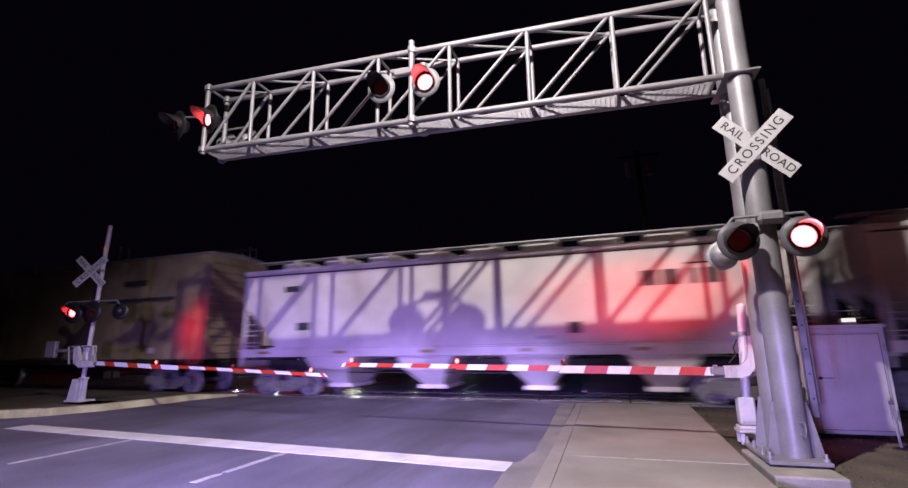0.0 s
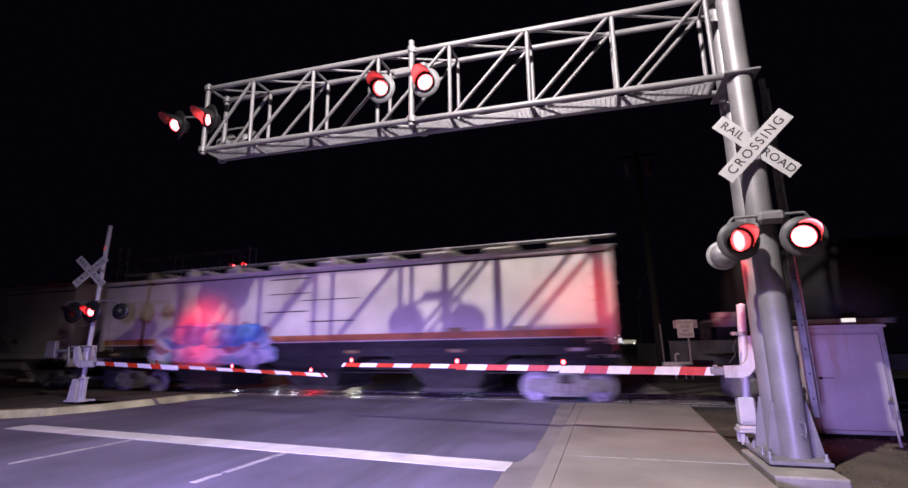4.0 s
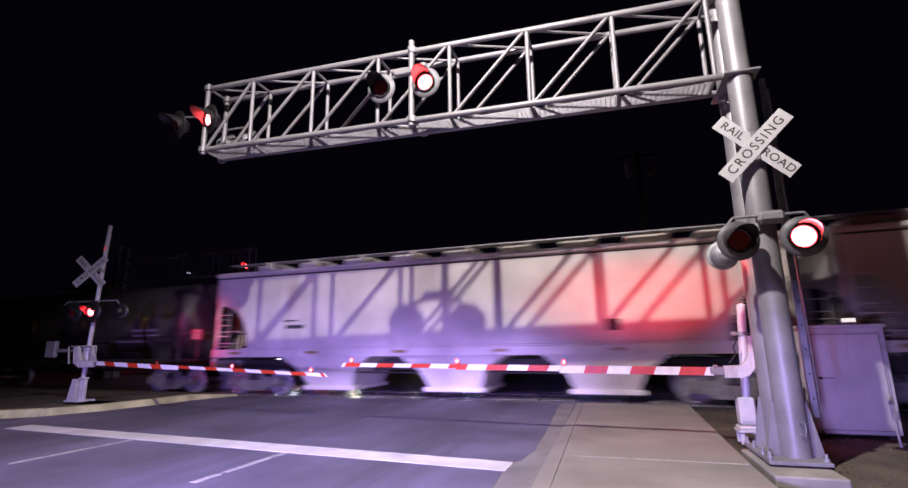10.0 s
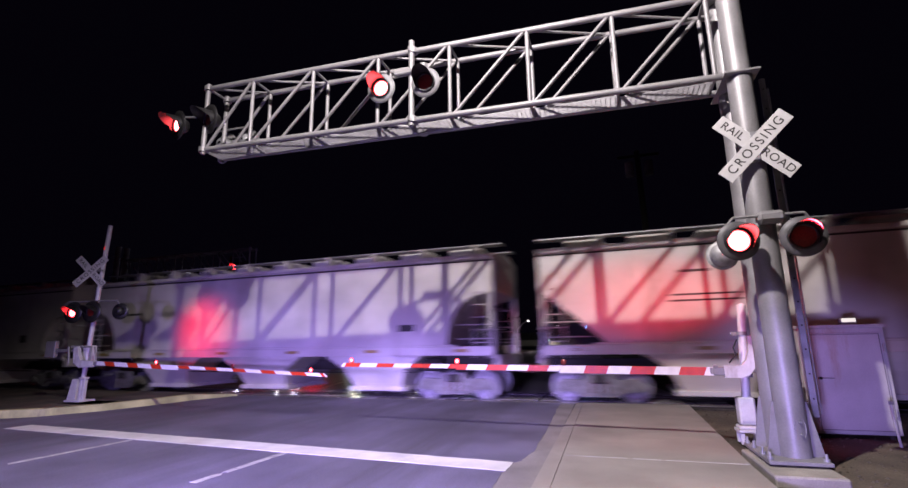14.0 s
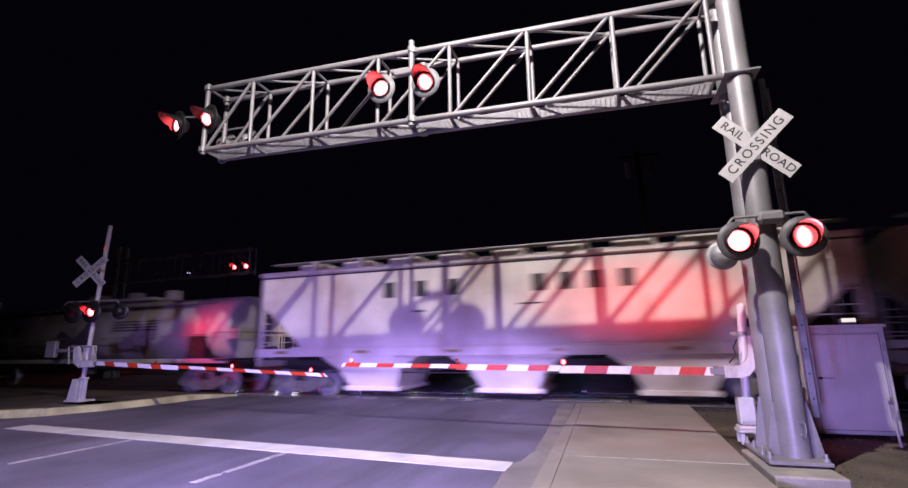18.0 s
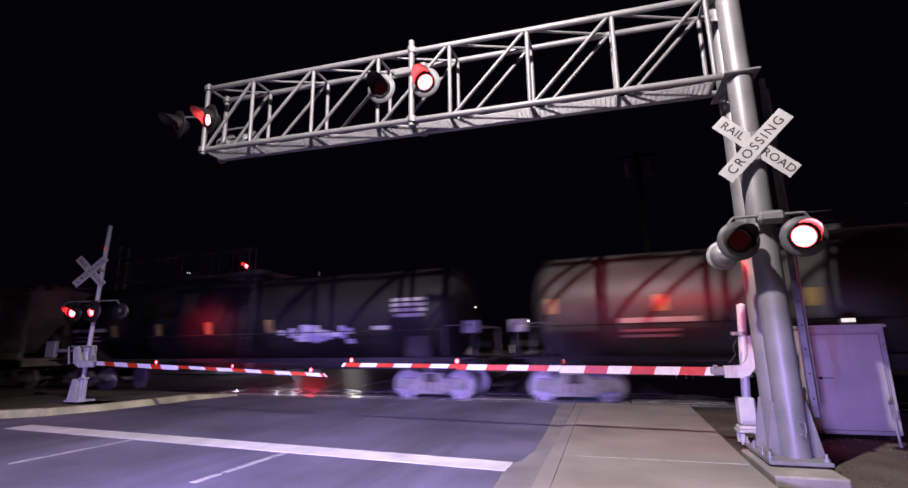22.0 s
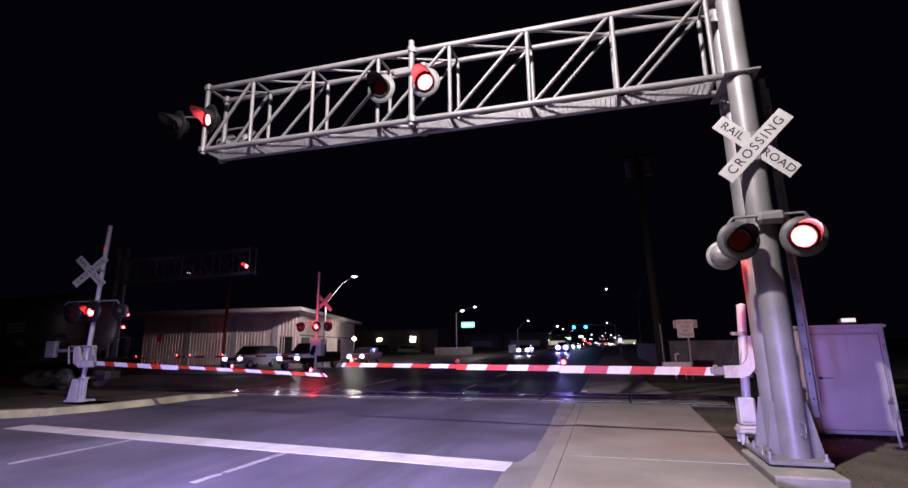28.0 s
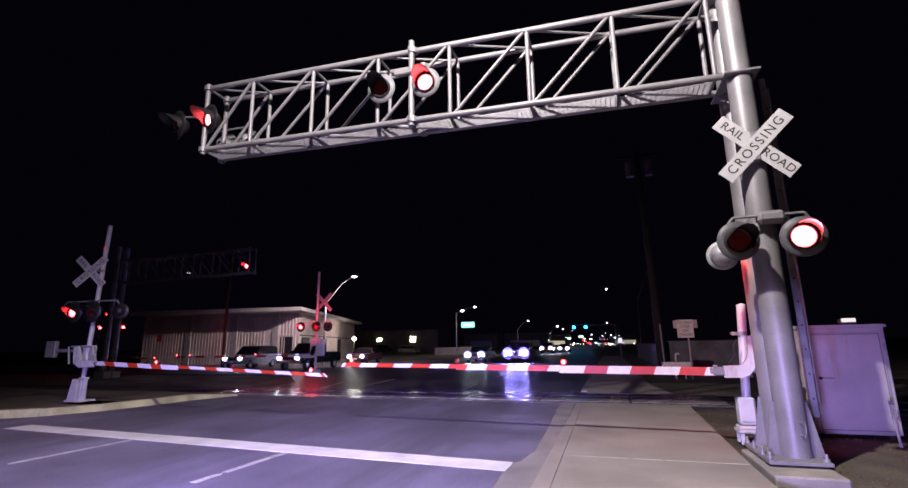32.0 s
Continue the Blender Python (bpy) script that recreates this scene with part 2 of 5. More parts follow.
    return tagged(part(name, Shape().plate(rim, 0.0, 0.004), paint or PAINT_WHITE), label, "road marking", kind="structure")


stripe("stop_line", [(-12.3, 7.36), (-1.36, 6.46), (-1.34, 6.95), (-5.1, 7.27), (-12.25, 7.86)], "wide worn white stop line painted on asphalt")
stripe("lane_line", [(-4.97, 5.05), (-4.86, 5.02), (-4.845, 5.42), (-4.90, 5.50), (-4.955, 5.38)], "worn white lane line painted on asphalt", PAINT_WORN)
stripe("lane_line", [(-4.945, 5.52), (-4.87, 5.56), (-4.845, 5.50), (-4.80, 6.74), (-4.91, 6.74)], "worn white lane line painted on asphalt", PAINT_WORN)
stripe("lane_line", [(-8.44, 5.17), (-8.34, 5.13), (-8.25, 7.0), (-8.35, 7.0)], "worn white lane line painted on asphalt", PAINT_WORN)
for (xa, ya, xb, yb) in ((-5.05, 17.2, -5.2, 19.6), (-10.8, 17.1, -11.6, 20.0), (-5.3, 24, -5.4, 27), (-5.6, 32, -5.7, 35), (-9.6, 18.2, -9.9, 22), (-10.2, 27, -10.4, 31),
                         (-6.0, 42, -6.1, 46), (-6.2, 54, -6.3, 58), (-10.6, 38, -10.7, 42)):
    stripe("lane_line", [(xa - 0.06, ya), (xa + 0.06, ya), (xb + 0.06, yb), (xb - 0.06, yb)], "white lane line painted on asphalt")

# gutter, kerb and pavement at the road's edge
pave("gutter", [(-1.6, -10), (-0.93, -10), (-0.93, 13.74), (-1.6, 13.76)], -0.05, -0.005, mat("gutter_dust", (0.30, 0.275, 0.27), 0.85, 0, 0.14, 1.1, 0.3, 80, (0.17, 0.15, 0.14), 0.3), "dusty grey concrete gutter along the asphalt", "gutter")
pave("kerb", [(-0.93, -10), (-0.73, -10), (-0.73, 13.74), (-0.90, 13.74), (-0.93, 6)], -0.05, 0.016, CONCRETE, "low rolled concrete kerb", "kerb")
SLABS = [(-6.0, -1.5), (-1.5, 1.5), (1.5, 4.5), (4.5, 7.4), (7.4, 13.70)]
walkway = thing("pavement", "pale broom-finished concrete pavement slabs", "pavement", kind="structure")
for ya, yb in SLABS:
    xr = lambda y: 1.63 + 0.031 * max(0.0, y - 7.0)
    s = Shape().plate([(-0.715, ya + 0.006), (xr(ya), ya + 0.006), (xr(yb), yb - 0.006), (-0.715, yb - 0.006)], -0.05, 0.03)
    part("slab", s, CONCRETE, walkway)
JOINT = mat("joint_filler", (0.56, 0.54, 0.53), 0.8, 0, 0.12, 6, 0.2)
for xa, xb in ((-0.70, 0.16), (0.22, 0.58), (0.64, 1.63)):
    part("joint_filler", Shape().box(((xa + xb) / 2, 7.40, 0.025), (xb - xa, 0.022, 0.016), 0.003), JOINT, walkway, "pale joint filler")
pave("pavement_far", [(-0.75, 16.70), (1.85, 16.60), (1.45, 20), (1.5, 60), (-0.4, 60), (-0.75, 20)], -0.05, 0.002, CONCRETE, "concrete pavement beyond the tracks", "pavement")
pave("kerb_far", [(-0.95, 17.4), (-0.76, 17.4), (-0.76, 20), (-0.41, 60), (-0.6, 60), (-0.95, 20)], -0.05, 0.003, CONCRETE, "concrete kerb beyond the tracks", "kerb")

# kerb of the island under the far left mast
ISLE = [(-40, 7.1), (-14.6, 8.25), (-13.55, 8.95), (-13.0, 10.0), (-12.75, 11.2), (-12.6, 12.6), (-12.1, 14.0)]
kerb = Shape()
for (xa, ya), (xb, yb) in zip(ISLE, ISLE[1:]):
    d = Vector((xb - xa, yb - ya)).normalized()
    nx, ny = -d.y * 0.32, d.x * 0.32
    top = 0.17 if xb < -12.4 else 0.05
    v = [(xa, ya, -0.05), (xb, yb, -0.05), (xb + nx * 0.2, yb + ny * 0.2, top), (xa + nx * 0.2, ya + ny * 0.2, 0.17),
         (xb + nx, yb + ny, top), (xa + nx, ya + ny, 0.17), (xb + nx, yb + ny, -0.05), (xa + nx, ya + ny, -0.05)]
    kerb.add(v, [(0, 1, 2, 3), (3, 2, 4, 5), (5, 4, 6, 7)])
tagged(part("kerb_island", kerb, mat("old_kerb_paint", (0.64, 0.63, 0.30), 0.8, 0, 0.16, 1.6, 0.3, 70, (0.12, 0.11, 0.10), 0.38)), "curved concrete kerb with worn dark paint", "kerb", kind="structure")
pave("island", [(-40, 7.5), (-14.75, 8.55), (-13.85, 9.15), (-13.3, 10.1), (-13.05, 11.3), (-12.9, 12.6), (-12.6, 13.9), (-40, 14.9)],
     -0.05, 0.10, SOIL, "bare soil island beside the tracks", "ground")

# ---- the track
bed = Shape().plate([track(-400, -1.5)[:2], track(300, -1.5)[:2], track(300, 1.7)[:2], track(-400, 1.7)[:2]], -0.055, -0.03)
tagged(part("track_bed", bed, mat("ballast", (0.10, 0.085, 0.075), 0.95, 0, 0.35, 9, 1.0, 30, (0.04, 0.035, 0.03), 0.4)), "dark crushed stone ballast along the rails", "ballast", kind="structure")
rails = thing("railway_track", "railway track with polished steel rails", "track", pose(*track(0), 0, 0, TURN), kind="structure")
for side in (-0.76, 0.76):
    r = Shape().prism([(-0.035, -0.05), (0.035, -0.05), (0.037, -0.012), (0.025, 0.0), (-0.025, 0.0), (-0.037, -0.012)], -400, 300, pose(0, side, 0, 0, 0, -90))
    part("rail", r, RAIL, rails)
panels = thing("crossing_surface", "concrete crossing panels with black rubber flangeways", "crossing panel", pose(*track(0), 0, 0, TURN), kind="structure")
for i in range(7):
    gap = 0.05 if i in (3, 4, 6) else 0.015
    xa, xb = -14.14 + 2.44 * i + gap, -14.14 + 2.44 * (i + 1) - gap
    for ya, yb in ((-1.19, -0.85), (-0.62, 0.62), (0.85, 1.62)):
        part("panel", Shape().box(((xa + xb) / 2, (ya + yb) / 2, -0.048), (xb - xa, yb - ya, 0.1), 0.012), CONCRETE_PANEL, panels)
for ya, yb in ((-0.85, -0.80), (-0.72, -0.62), (0.62, 0.72), (0.80, 0.85)):
    part("flangeway", Shape().box((-5.6, (ya + yb) / 2, -0.068), (17.0, yb - ya, 0.08)), RUBBER, panels)
part("edge_seal", Shape().box((-5.6, -1.22, -0.049), (17.0, 0.05, 0.09)), RUBBER, panels)
part("edge_seal", Shape().box((-5.6, 1.65, -0.049), (17.0, 0.05, 0.09)), RUBBER, panels)
for i in range(40):
    for xo in (3.2 + 0.6 * i, -13.6 - 0.6 * i):
        if -32 < xo < 26:
            part("sleeper", Shape().box((xo, 0, -0.075), (0.23, 2.6, 0.1), 0.01), mat("sleeper_wood", (0.05, 0.04, 0.033), 0.9, 0, 0.3, 4, 0.5), rails)

# ---- signals: flashing lamps, masts, gates
FLASH = []                             # (turning disc, first change, half period, starts lit)
LIT = lit_lens("lit_red_lens", (1.0, 0.06, 0.068), 70, 4.0)
LIT_FAR = lit_lens("lit_red_lens_far", (1.0, 0.026, 0.034), 60, 12.0)
ARM_LIT = lit_lens("lit_arm_lens", (1.0, 0.04, 0.05), 34, 3.0, 0.047)
MAST_BEAT, LEFT_BEAT, GATE_BEAT = (0.300, 0.7325), (0.10, 0.809), (1.44, 0.852)


def hooded_lamp(parent, at, lit, beat, shield=0.305, shield_mat=None, back=None, seen=LIT):
    """A crossing signal head that looks towards its -y: housing, round shield, hood, and a disc that turns its lit or its dark face out."""
    head = part("signal_head", Shape().lathe([(0.03, 0.22), (0.11, 0.20), (0.16, 0.12), (0.172, 0.0), (0.172, -0.03), (0.140, -0.03), (0.140, -0.012), (0.1546, -0.012), (0.1546, 0.04), (0.10, 0.10), (0.001, 0.11)], 28, UP.inverted()),
                back or BLACK, parent, "", at)
    sh = Shape().lathe([(0.17, 0.012), (shield, 0.012), (shield, 0.0), (0.17, 0.0)], 40, UP.inverted())
    part("round_shield", sh, shield_mat or BLACK, head, "round black shield" if shield_mat is None else "round grey shield")
    hood, n = Shape(), 22
    ro, ri = 0.182, 0.176
    vo, vi = [], []
    for i in range(n + 1):
        a = radians(-35 + 250 * i / n)
        ln = 0.10 + 0.27 * max(0.0, math.sin(a)) ** 0.7 if math.sin(a) > 0 else 0.10 + 0.06 * math.sin(a)
        vo += [(ro * math.cos(a), 0.0, ro * math.sin(a)), (ro * math.cos(a), -ln, ro * math.sin(a) * 1.0)]
        vi += [(ri * math.cos(a), 0.0, ri * math.sin(a)), (ri * math.cos(a), -ln, ri * math.sin(a) * 1.0)]
    q = [(2 * i, 2 * i + 1, 2 * i + 3, 2 * i + 2) for i in range(n)]
    hood.add(vo, q, True)
    hood.add(vi, [f[::-1] for f in q], True)
    part("hood", hood, back or BLACK, head)
    disc = Shape().lathe([(0.00002, -0.022), (0.06, -0.018), (0.11, -0.010), (0.1542, 0.0)], 32, UP.inverted())
    disc.lathe([(0.1542, 0.001), (0.10, 0.010), (0.00002, 0.016)], 32, UP.inverted())
    me = disc.mesh("lens")
    me.materials.append(LENS_OFF)
    me.materials.append(seen)
    for p in me.polygons:
        p.material_index = 1 if p.center.y < -0.0002 else 0
    lens = part("lens", me, LENS_OFF, head, "round red lens")
    if beat:
        FLASH.append((lens, beat[0], beat[1], lit))
    elif not lit:
        lens.matrix_basis = pose(0, 0, 0, 0, 0, 180)
    return head


def crossbuck(parent, at, size=1.22):
    """Two crossed white boards that read RAILROAD CROSSING, facing -y."""
    for ang, depth in ((-45, 0.0), (45, 0.012)):
        board = part("crossbuck_board", Shape().box((0, 0, 0), (size, 0.006, 0.229), 0.003), SIGN_WHITE, parent, "white board with black letters", at @ pose(0, -depth + 0.012, 0, 0, -ang, 0))
        if ang < 0:
            for txt, x in (("RAIL", -0.365), ("ROAD", 0.355)):
                writing("lettering", txt, 0.165, SIGN_BLACK, board, pose(x, -0.0045, 0, 90, 0, 0), 1.05)
        else:
            writing("lettering", "CROSSING", 0.178, SIGN_BLACK, board, pose(0, -0.0045, 0, 90, 0, 0), 1.28)


GRATE = mat("grating_steel", (0.34, 0.33, 0.34), 0.6, 0.2, 0.15)
DARK_TRUSS = mat("weathered_dark_steel", (0.36, 0.34, 0.38), 0.6, 0.3, 0.2)


def cantilever(at, full=True):
    """A cantilever signal bridge: twin posts on a base plate, box truss with a grating walkway, hung towards -x."""
    st, dull = (GALV, GALV_DULL) if full else (DARK_TRUSS, DARK_TRUSS)
    g = thing("cantilever_signal", "galvanised steel cantilever truss over the road carrying red flashing signals", "signal bridge", at)
    back = 0.46
    for y in (0.0, back + 0.1):
        part("post", Shape().rod((0.02, y, 0.05), (0.02, y, 7.75), 0.178, 0.165, 32), st, g)
    plate = Shape().box((-0.04, back / 2, 0.09), (0.68, 1.16, 0.045), 0.006)
    part("base_plate", plate, st, g)
    for y in (0.0, back + 0.1):
        for a in (0, 180) if y == 0.0 else (0, 90, 180):
            gus = Shape().prism([(0.17, 0.11), (0.32, 0.11), (0.285, 0.30), (0.20, 0.78), (0.17, 0.78)], -0.012, 0.012, pose(0.02, y, 0, 0, 0, a))
            part("gusset", gus, st, g)
    for x in (-0.34, 0.26):
        for y in (-0.26, 0.05, 0.45, 0.78):
            part("anchor_bolt", Shape().rod((x, y, 0.06), (x, y, 0.20), 0.018, n=8).rod((x, y, 0.112), (x, y, 0.145), 0.036, n=6), dull, g)
    cover = Shape().lathe([(0.001, 0.02), (0.09, 0.018), (0.10, 0.0)], 20, pose(0.02, 0, 0.47, 0, 0, 14) @ pose(0, -0.174, 0) @ UP.inverted() @ Matrix.Diagonal((0.72, 1.3, 1, 1)))
    hand_hole = part("hand_hole_cover", cover, dull, g)
    for z in (0.40, 0.55):
        part("cover_bolt", Shape().rod((0.068, -0.196, z), (0.062, -0.172, z), 0.016, n=8), dull, hand_hole)
    for z in (5.44, 7.05):
        part("collar", Shape().box((0.02, back / 2 + 0.05, z), (0.47, 1.0, 0.03), 0.004), st, g, "flat steel collar plate")
    zt, zb, tilt = 6.88, 5.498, -0.012
    xe, p, n0 = -9.844, 1.4008, -8.706
    nodes = [n0 + p * k for k in range(6)] + [-0.30]
    zz = lambda x, z: z + tilt * (x + 2.18)
    yy = lambda x, b: (-0.04 if not b else back + 0.03) + 0.017 * x
    cr, vr, dr = 0.052, 0.036, 0.032
    for b in (0, 1):
        for z in (zt, zb):
            part("chord", Shape().rod((xe - 0.06, yy(xe, b), zz(xe, z)), (-0.05, yy(0, b), zz(0, z)), cr, n=16), st, g)
        full_nodes = [xe] + nodes
        for k, x in enumerate(full_nodes):
            part("upright", Shape().rod((x, yy(x, b), zz(x, zb) - (0.09 if k == 0 else 0)), (x, yy(x, b), zz(x, zt) + (0.09 if k == 0 else 0)), 0.05 if k == 0 else vr, n=12), st, g)
        for xa, xb in zip(full_nodes, full_nodes[1:]):
            part("diagonal", Shape().rod((xa + 0.06, yy(xa, b), zz(xa, zb)), (xb - 0.04, yy(xb, b), zz(xb, zt)), dr, n=10), st, g)
    for k, x in enumerate([xe] + nodes):
        for z in (zt, zb):
            part("cross_tie", Shape().rod((x, yy(x, 0), zz(x, z)), (x, yy(x, 1), zz(x, z)), 0.026, n=8), st, g)
    for k, (xa, xb) in enumerate(zip([xe] + nodes, nodes)):
        part("roof_brace", Shape().rod((xa, yy(xa, 0), zz(xa, zt)), (xb, yy(xb, 1), zz(xb, zt)), 0.022, n=8), st, g)
        part("floor_brace", Shape().rod((xa, yy(xa, 0), zz(xa, zb)), (xb, yy(xb, 1), zz(xb, zb)), 0.022, n=8), st, g)
    # grating walkway along the lower chords: bearing bars and cross rods
    for xa, xb in zip([xe] + nodes, nodes):
        gr = Shape()
        y0, y1 = yy((xa + xb) / 2, 0) + 0.14, yy((xa + xb) / 2, 1) - 0.03
        nb = 11
        for i in range(nb):
            y = y0 + (y1 - y0) * i / (nb - 1)
            gr.box(((xa + xb) / 2, y, zz((xa + xb) / 2, zb) - 0.02), (xb - xa - 0.03, 0.007, 0.019))
        nx = int((xb - xa) / 0.075)
        for i in range(nx):
            x = xa + (xb - xa) * (i + 0.5) / nx
            gr.box((x, (y0 + y1) / 2, zz(x, zb) - 0.012), (0.009, y1 - y0, 0.01))
        tagged(part("walkway_grating", gr, GRATE, g), "open steel grating", kind="stuff")
    for x in (xe, -5.2):
        for b in (0, 1):
            for z in (zt, zb):
                part("collar", Shape().rod((x, yy(x, b), zz(x, z) - 0.05), (x, yy(x, b), zz(x, z) + 0.05), 0.085, n=16), st, g)
    return g


# the concrete footing and the great mast beside the pavement
foot = Shape().box((2.10, 7.50, -0.01), (0.74, 1.50, 0.14), 0.02)
tagged(part("mast_footing", foot, mat("rough_footing_concrete", (0.44, 0.41, 0.36), 0.9, 0, 0.15, 2, 0.4)), "rough cast concrete footing in the soil", "footing", kind="structure")
near = cantilever(pose(2.18, 7.53, 0.02))
BELL_GREY = mat("dull_grey_casting", (0.46, 0.45, 0.45), 0.5, 0.3, 0.15, 8)
SHIELD = mat("grey_shield_paint", (0.24, 0.235, 0.24), 0.55, 0.0, 0.12, 6, 0.05)
SHIELD_DARK = mat("dark_grey_shield_paint", (0.12, 0.115, 0.12), 0.5, 0.0, 0.12, 6, 0.05)
X0 = 2.18
# mid-span lamps on their post, facing the road, and their back-facing twins
part("lamp_post", Shape().rod((-3.05 - X0, -0.14, 5.42), (-3.05 - X0, -0.14, 7.12), 0.055, n=16), GALV, near)
for z in (5.56, 6.95):
    part("collar", Shape().rod((-3.05 - X0, -0.14, z - 0.05), (-3.05 - X0, -0.14, z + 0.05), 0.075, n=16), GALV, near)
part("lamp_bracket", Shape().path([(-3.56 - X0, -0.2, 6.30), (-3.42 - X0, -0.2, 6.40), (-3.14 - X0, -0.2, 6.44), (-2.88 - X0, -0.2, 6.40), (-2.74 - X0, -0.2, 6.28)], 0.028).box((-3.14 - X0, -0.2, 6.46), (0.44, 0.12, 0.10), 0.02), GALV, near)
hooded_lamp(near, pose(-3.58 - X0, -0.30, 6.17, 7, 0, 0), False, MAST_BEAT, 0.27, shield_mat=SHIELD)
hooded_lamp(near, pose(-2.72 - X0, -0.30, 6.13, 7, 0, 0), True, MAST_BEAT, 0.27, shield_mat=SHIELD)
# end lamps, turned towards the side street
part("lamp_bracket", Shape().path([(-8.3 - X0, -0.15, 6.45), (-7.95 - X0, -0.1, 6.42), (-7.68 - X0, -0.06, 6.36), (-7.50 - X0, -0.12, 6.42)], 0.022), GALV_DULL, near)
hooded_lamp(near, pose(-8.33 - X0, -0.28, 6.22, 7, 0, -18), False, MAST_BEAT)
hooded_lamp(near, pose(-7.50 - X0, -0.28, 6.22, 7, 0, -18), True, MAST_BEAT)
# lamps that face the far side
part("lamp_bracket", Shape().path([(-8.10 - X0, 0.66, 6.45), (-7.78 - X0, 0.6, 6.42), (-7.46 - X0, 0.66, 6.45)], 0.022), GALV, near)
for x in (-8.10, -7.48):
    hooded_lamp(near, pose(x - X0, 0.86, 6.18, 0, 0, 180), x < -7.8, MAST_BEAT, shield_mat=SHIELD, back=GALV_DULL)
# lamps on the mast itself
part("lamp_bracket", Shape().path([(1.72 - X0, -0.30, 3.14), (1.78 - X0, -0.32, 3.21), (2.62 - X0, -0.32, 3.21), (2.68 - X0, -0.30, 3.12)], 0.02).box((2.24 - X0, -0.27, 3.19), (0.34, 0.20, 0.17), 0.05), GALV, near)
hooded_lamp(near, pose(1.79 - X0, -0.40, 2.875, 5, 0, 6), False, MAST_BEAT, 0.265, shield_mat=SHIELD_DARK)
hooded_lamp(near, pose(2.54 - X0, -0.40, 2.875, 5, 0, -8), True, MAST_BEAT, 0.265, shield_mat=SHIELD_DARK)
hooded_lamp(near, pose(1.73 - X0, 0.30, 2.80, 0, 0, 172), True, MAST_BEAT, 0.215, BELL_GREY, BELL_GREY)
crossbuck(near, pose(2.20 - X0, -0.27, 4.235))
part("crossbuck_clamp", Shape().box((2.2 - X0, -0.2, 4.235), (0.1, 0.14, 0.42), 0.01), GALV_DULL, near)
# climbing rail behind the mast
ladder = part("ladder", Shape().box((2.71 - X0, 0.68, 3.1), (0.085, 0.035, 5.2), 0.006), GALV_DULL, near, "perforated steel channel ladder rail")
for i in range(15):
    part("rung_hole", Shape().rod((2.71 - X0, 0.655, 0.75 + 0.34 * i), (2.71 - X0, 0.663, 0.75 + 0.34 * i), 0.012, n=8), DARK, ladder)
part("ladder_stile", Shape().box((2.90 - X0, 1.05, 3.1), (0.025, 0.05, 5.2), 0.006), GALV_DULL, near)


def gate_arm(parent, at, length, reds, deep=((9e9, 0.115),), lamps=(), face=-1, sl=0.05):
    """A tapered striped barrier arm that points towards -x, with its lights."""
    arm = part("gate_arm", Shape().box((0.05, 0, 0), (0.3, 0.05, 0.10), 0.01), GALV, parent, "red and white striped barrier arm", at)
    cuts, steps = [(0.0, False)], [d[0] for d in deep[:-1]]
    for a, b in reds:
        cuts += [(a, True), (b, False)]
    cuts += [(x, any(a < x < b for a, b in reds)) for x in steps]
    cuts = sorted(cuts) + [(length, False)]
    for (xa, is_red), (xb, _) in zip(cuts, cuts[1:]):
        if xb - xa < 0.02:
            continue
        h = next(d[1] for d in deep if xa < d[0] - 0.01)
        v = [(-xa - sl / 2, 0.055 - h), (-xb - sl / 2, 0.055 - h), (-xb + sl / 2, 0.055), (-xa + sl / 2, 0.055)]
        s = Shape().prism(v, -0.016, 0.016)
        part("arm_band", s, GATE_RED if is_red else GATE_WHITE, arm)
    for x, beat, lit in lamps:
        lm = part("arm_light", Shape().box((-x, 0, 0.075), (0.05, 0.05, 0.04), 0.008), BLACK, arm)
        me = Shape().lathe([(0.001, -0.018), (0.03, -0.014), (0.045, -0.006), (0.05, 0.0)], 16, UP.inverted()).lathe([(0.05, 0.0005), (0.03, 0.012), (0.001, 0.015)], 16, UP.inverted()).mesh("arm_lens")
        me.materials.append(LENS_OFF)
        me.materials.append(ARM_LIT)
        for p in me.polygons:
            p.material_index = 1 if p.center.y < -0.0002 else 0
        lens = part("arm_lens", me, LENS_OFF, lm, "small round red light", pose(-x, 0.034 * face, 0.115, 0, 0, 0 if face < 0 else 180))
        if beat:
            FLASH.append((lens, beat[0], beat[1], lit))
    return arm


# the gate beside the great mast
gate = thing("crossing_gate", "lowered railway crossing gate with striped arm and silver mechanism", "barrier", pose(2.06, 9.13, -0.02))
part("base_casting", Shape().box((0, 0, 0.20), (0.34, 0.34, 0.05), 0.01).box((-0.12, -0.12, 0.09), (0.06, 0.06, 0.18), 0.01).box((0.12, -0.12, 0.09), (0.06, 0.06, 0.18), 0.01)
     .box((-0.12, 0.12, 0.09), (0.06, 0.06, 0.18), 0.01).box((0.12, 0.12, 0.09), (0.06, 0.06, 0.18), 0.01).box((0, 0, 0.25), (0.30, 0.30, 0.06), 0.02), ALU, gate)
part("base_box", Shape().box((0.0, 0.0, 0.50), (0.24, 0.24, 0.42), 0.02), ALU, gate, "silver base junction box")
part("base_lid", Shape().box((0.0, -0.125, 0.52), (0.20, 0.02, 0.36), 0.008), ALU, gate)
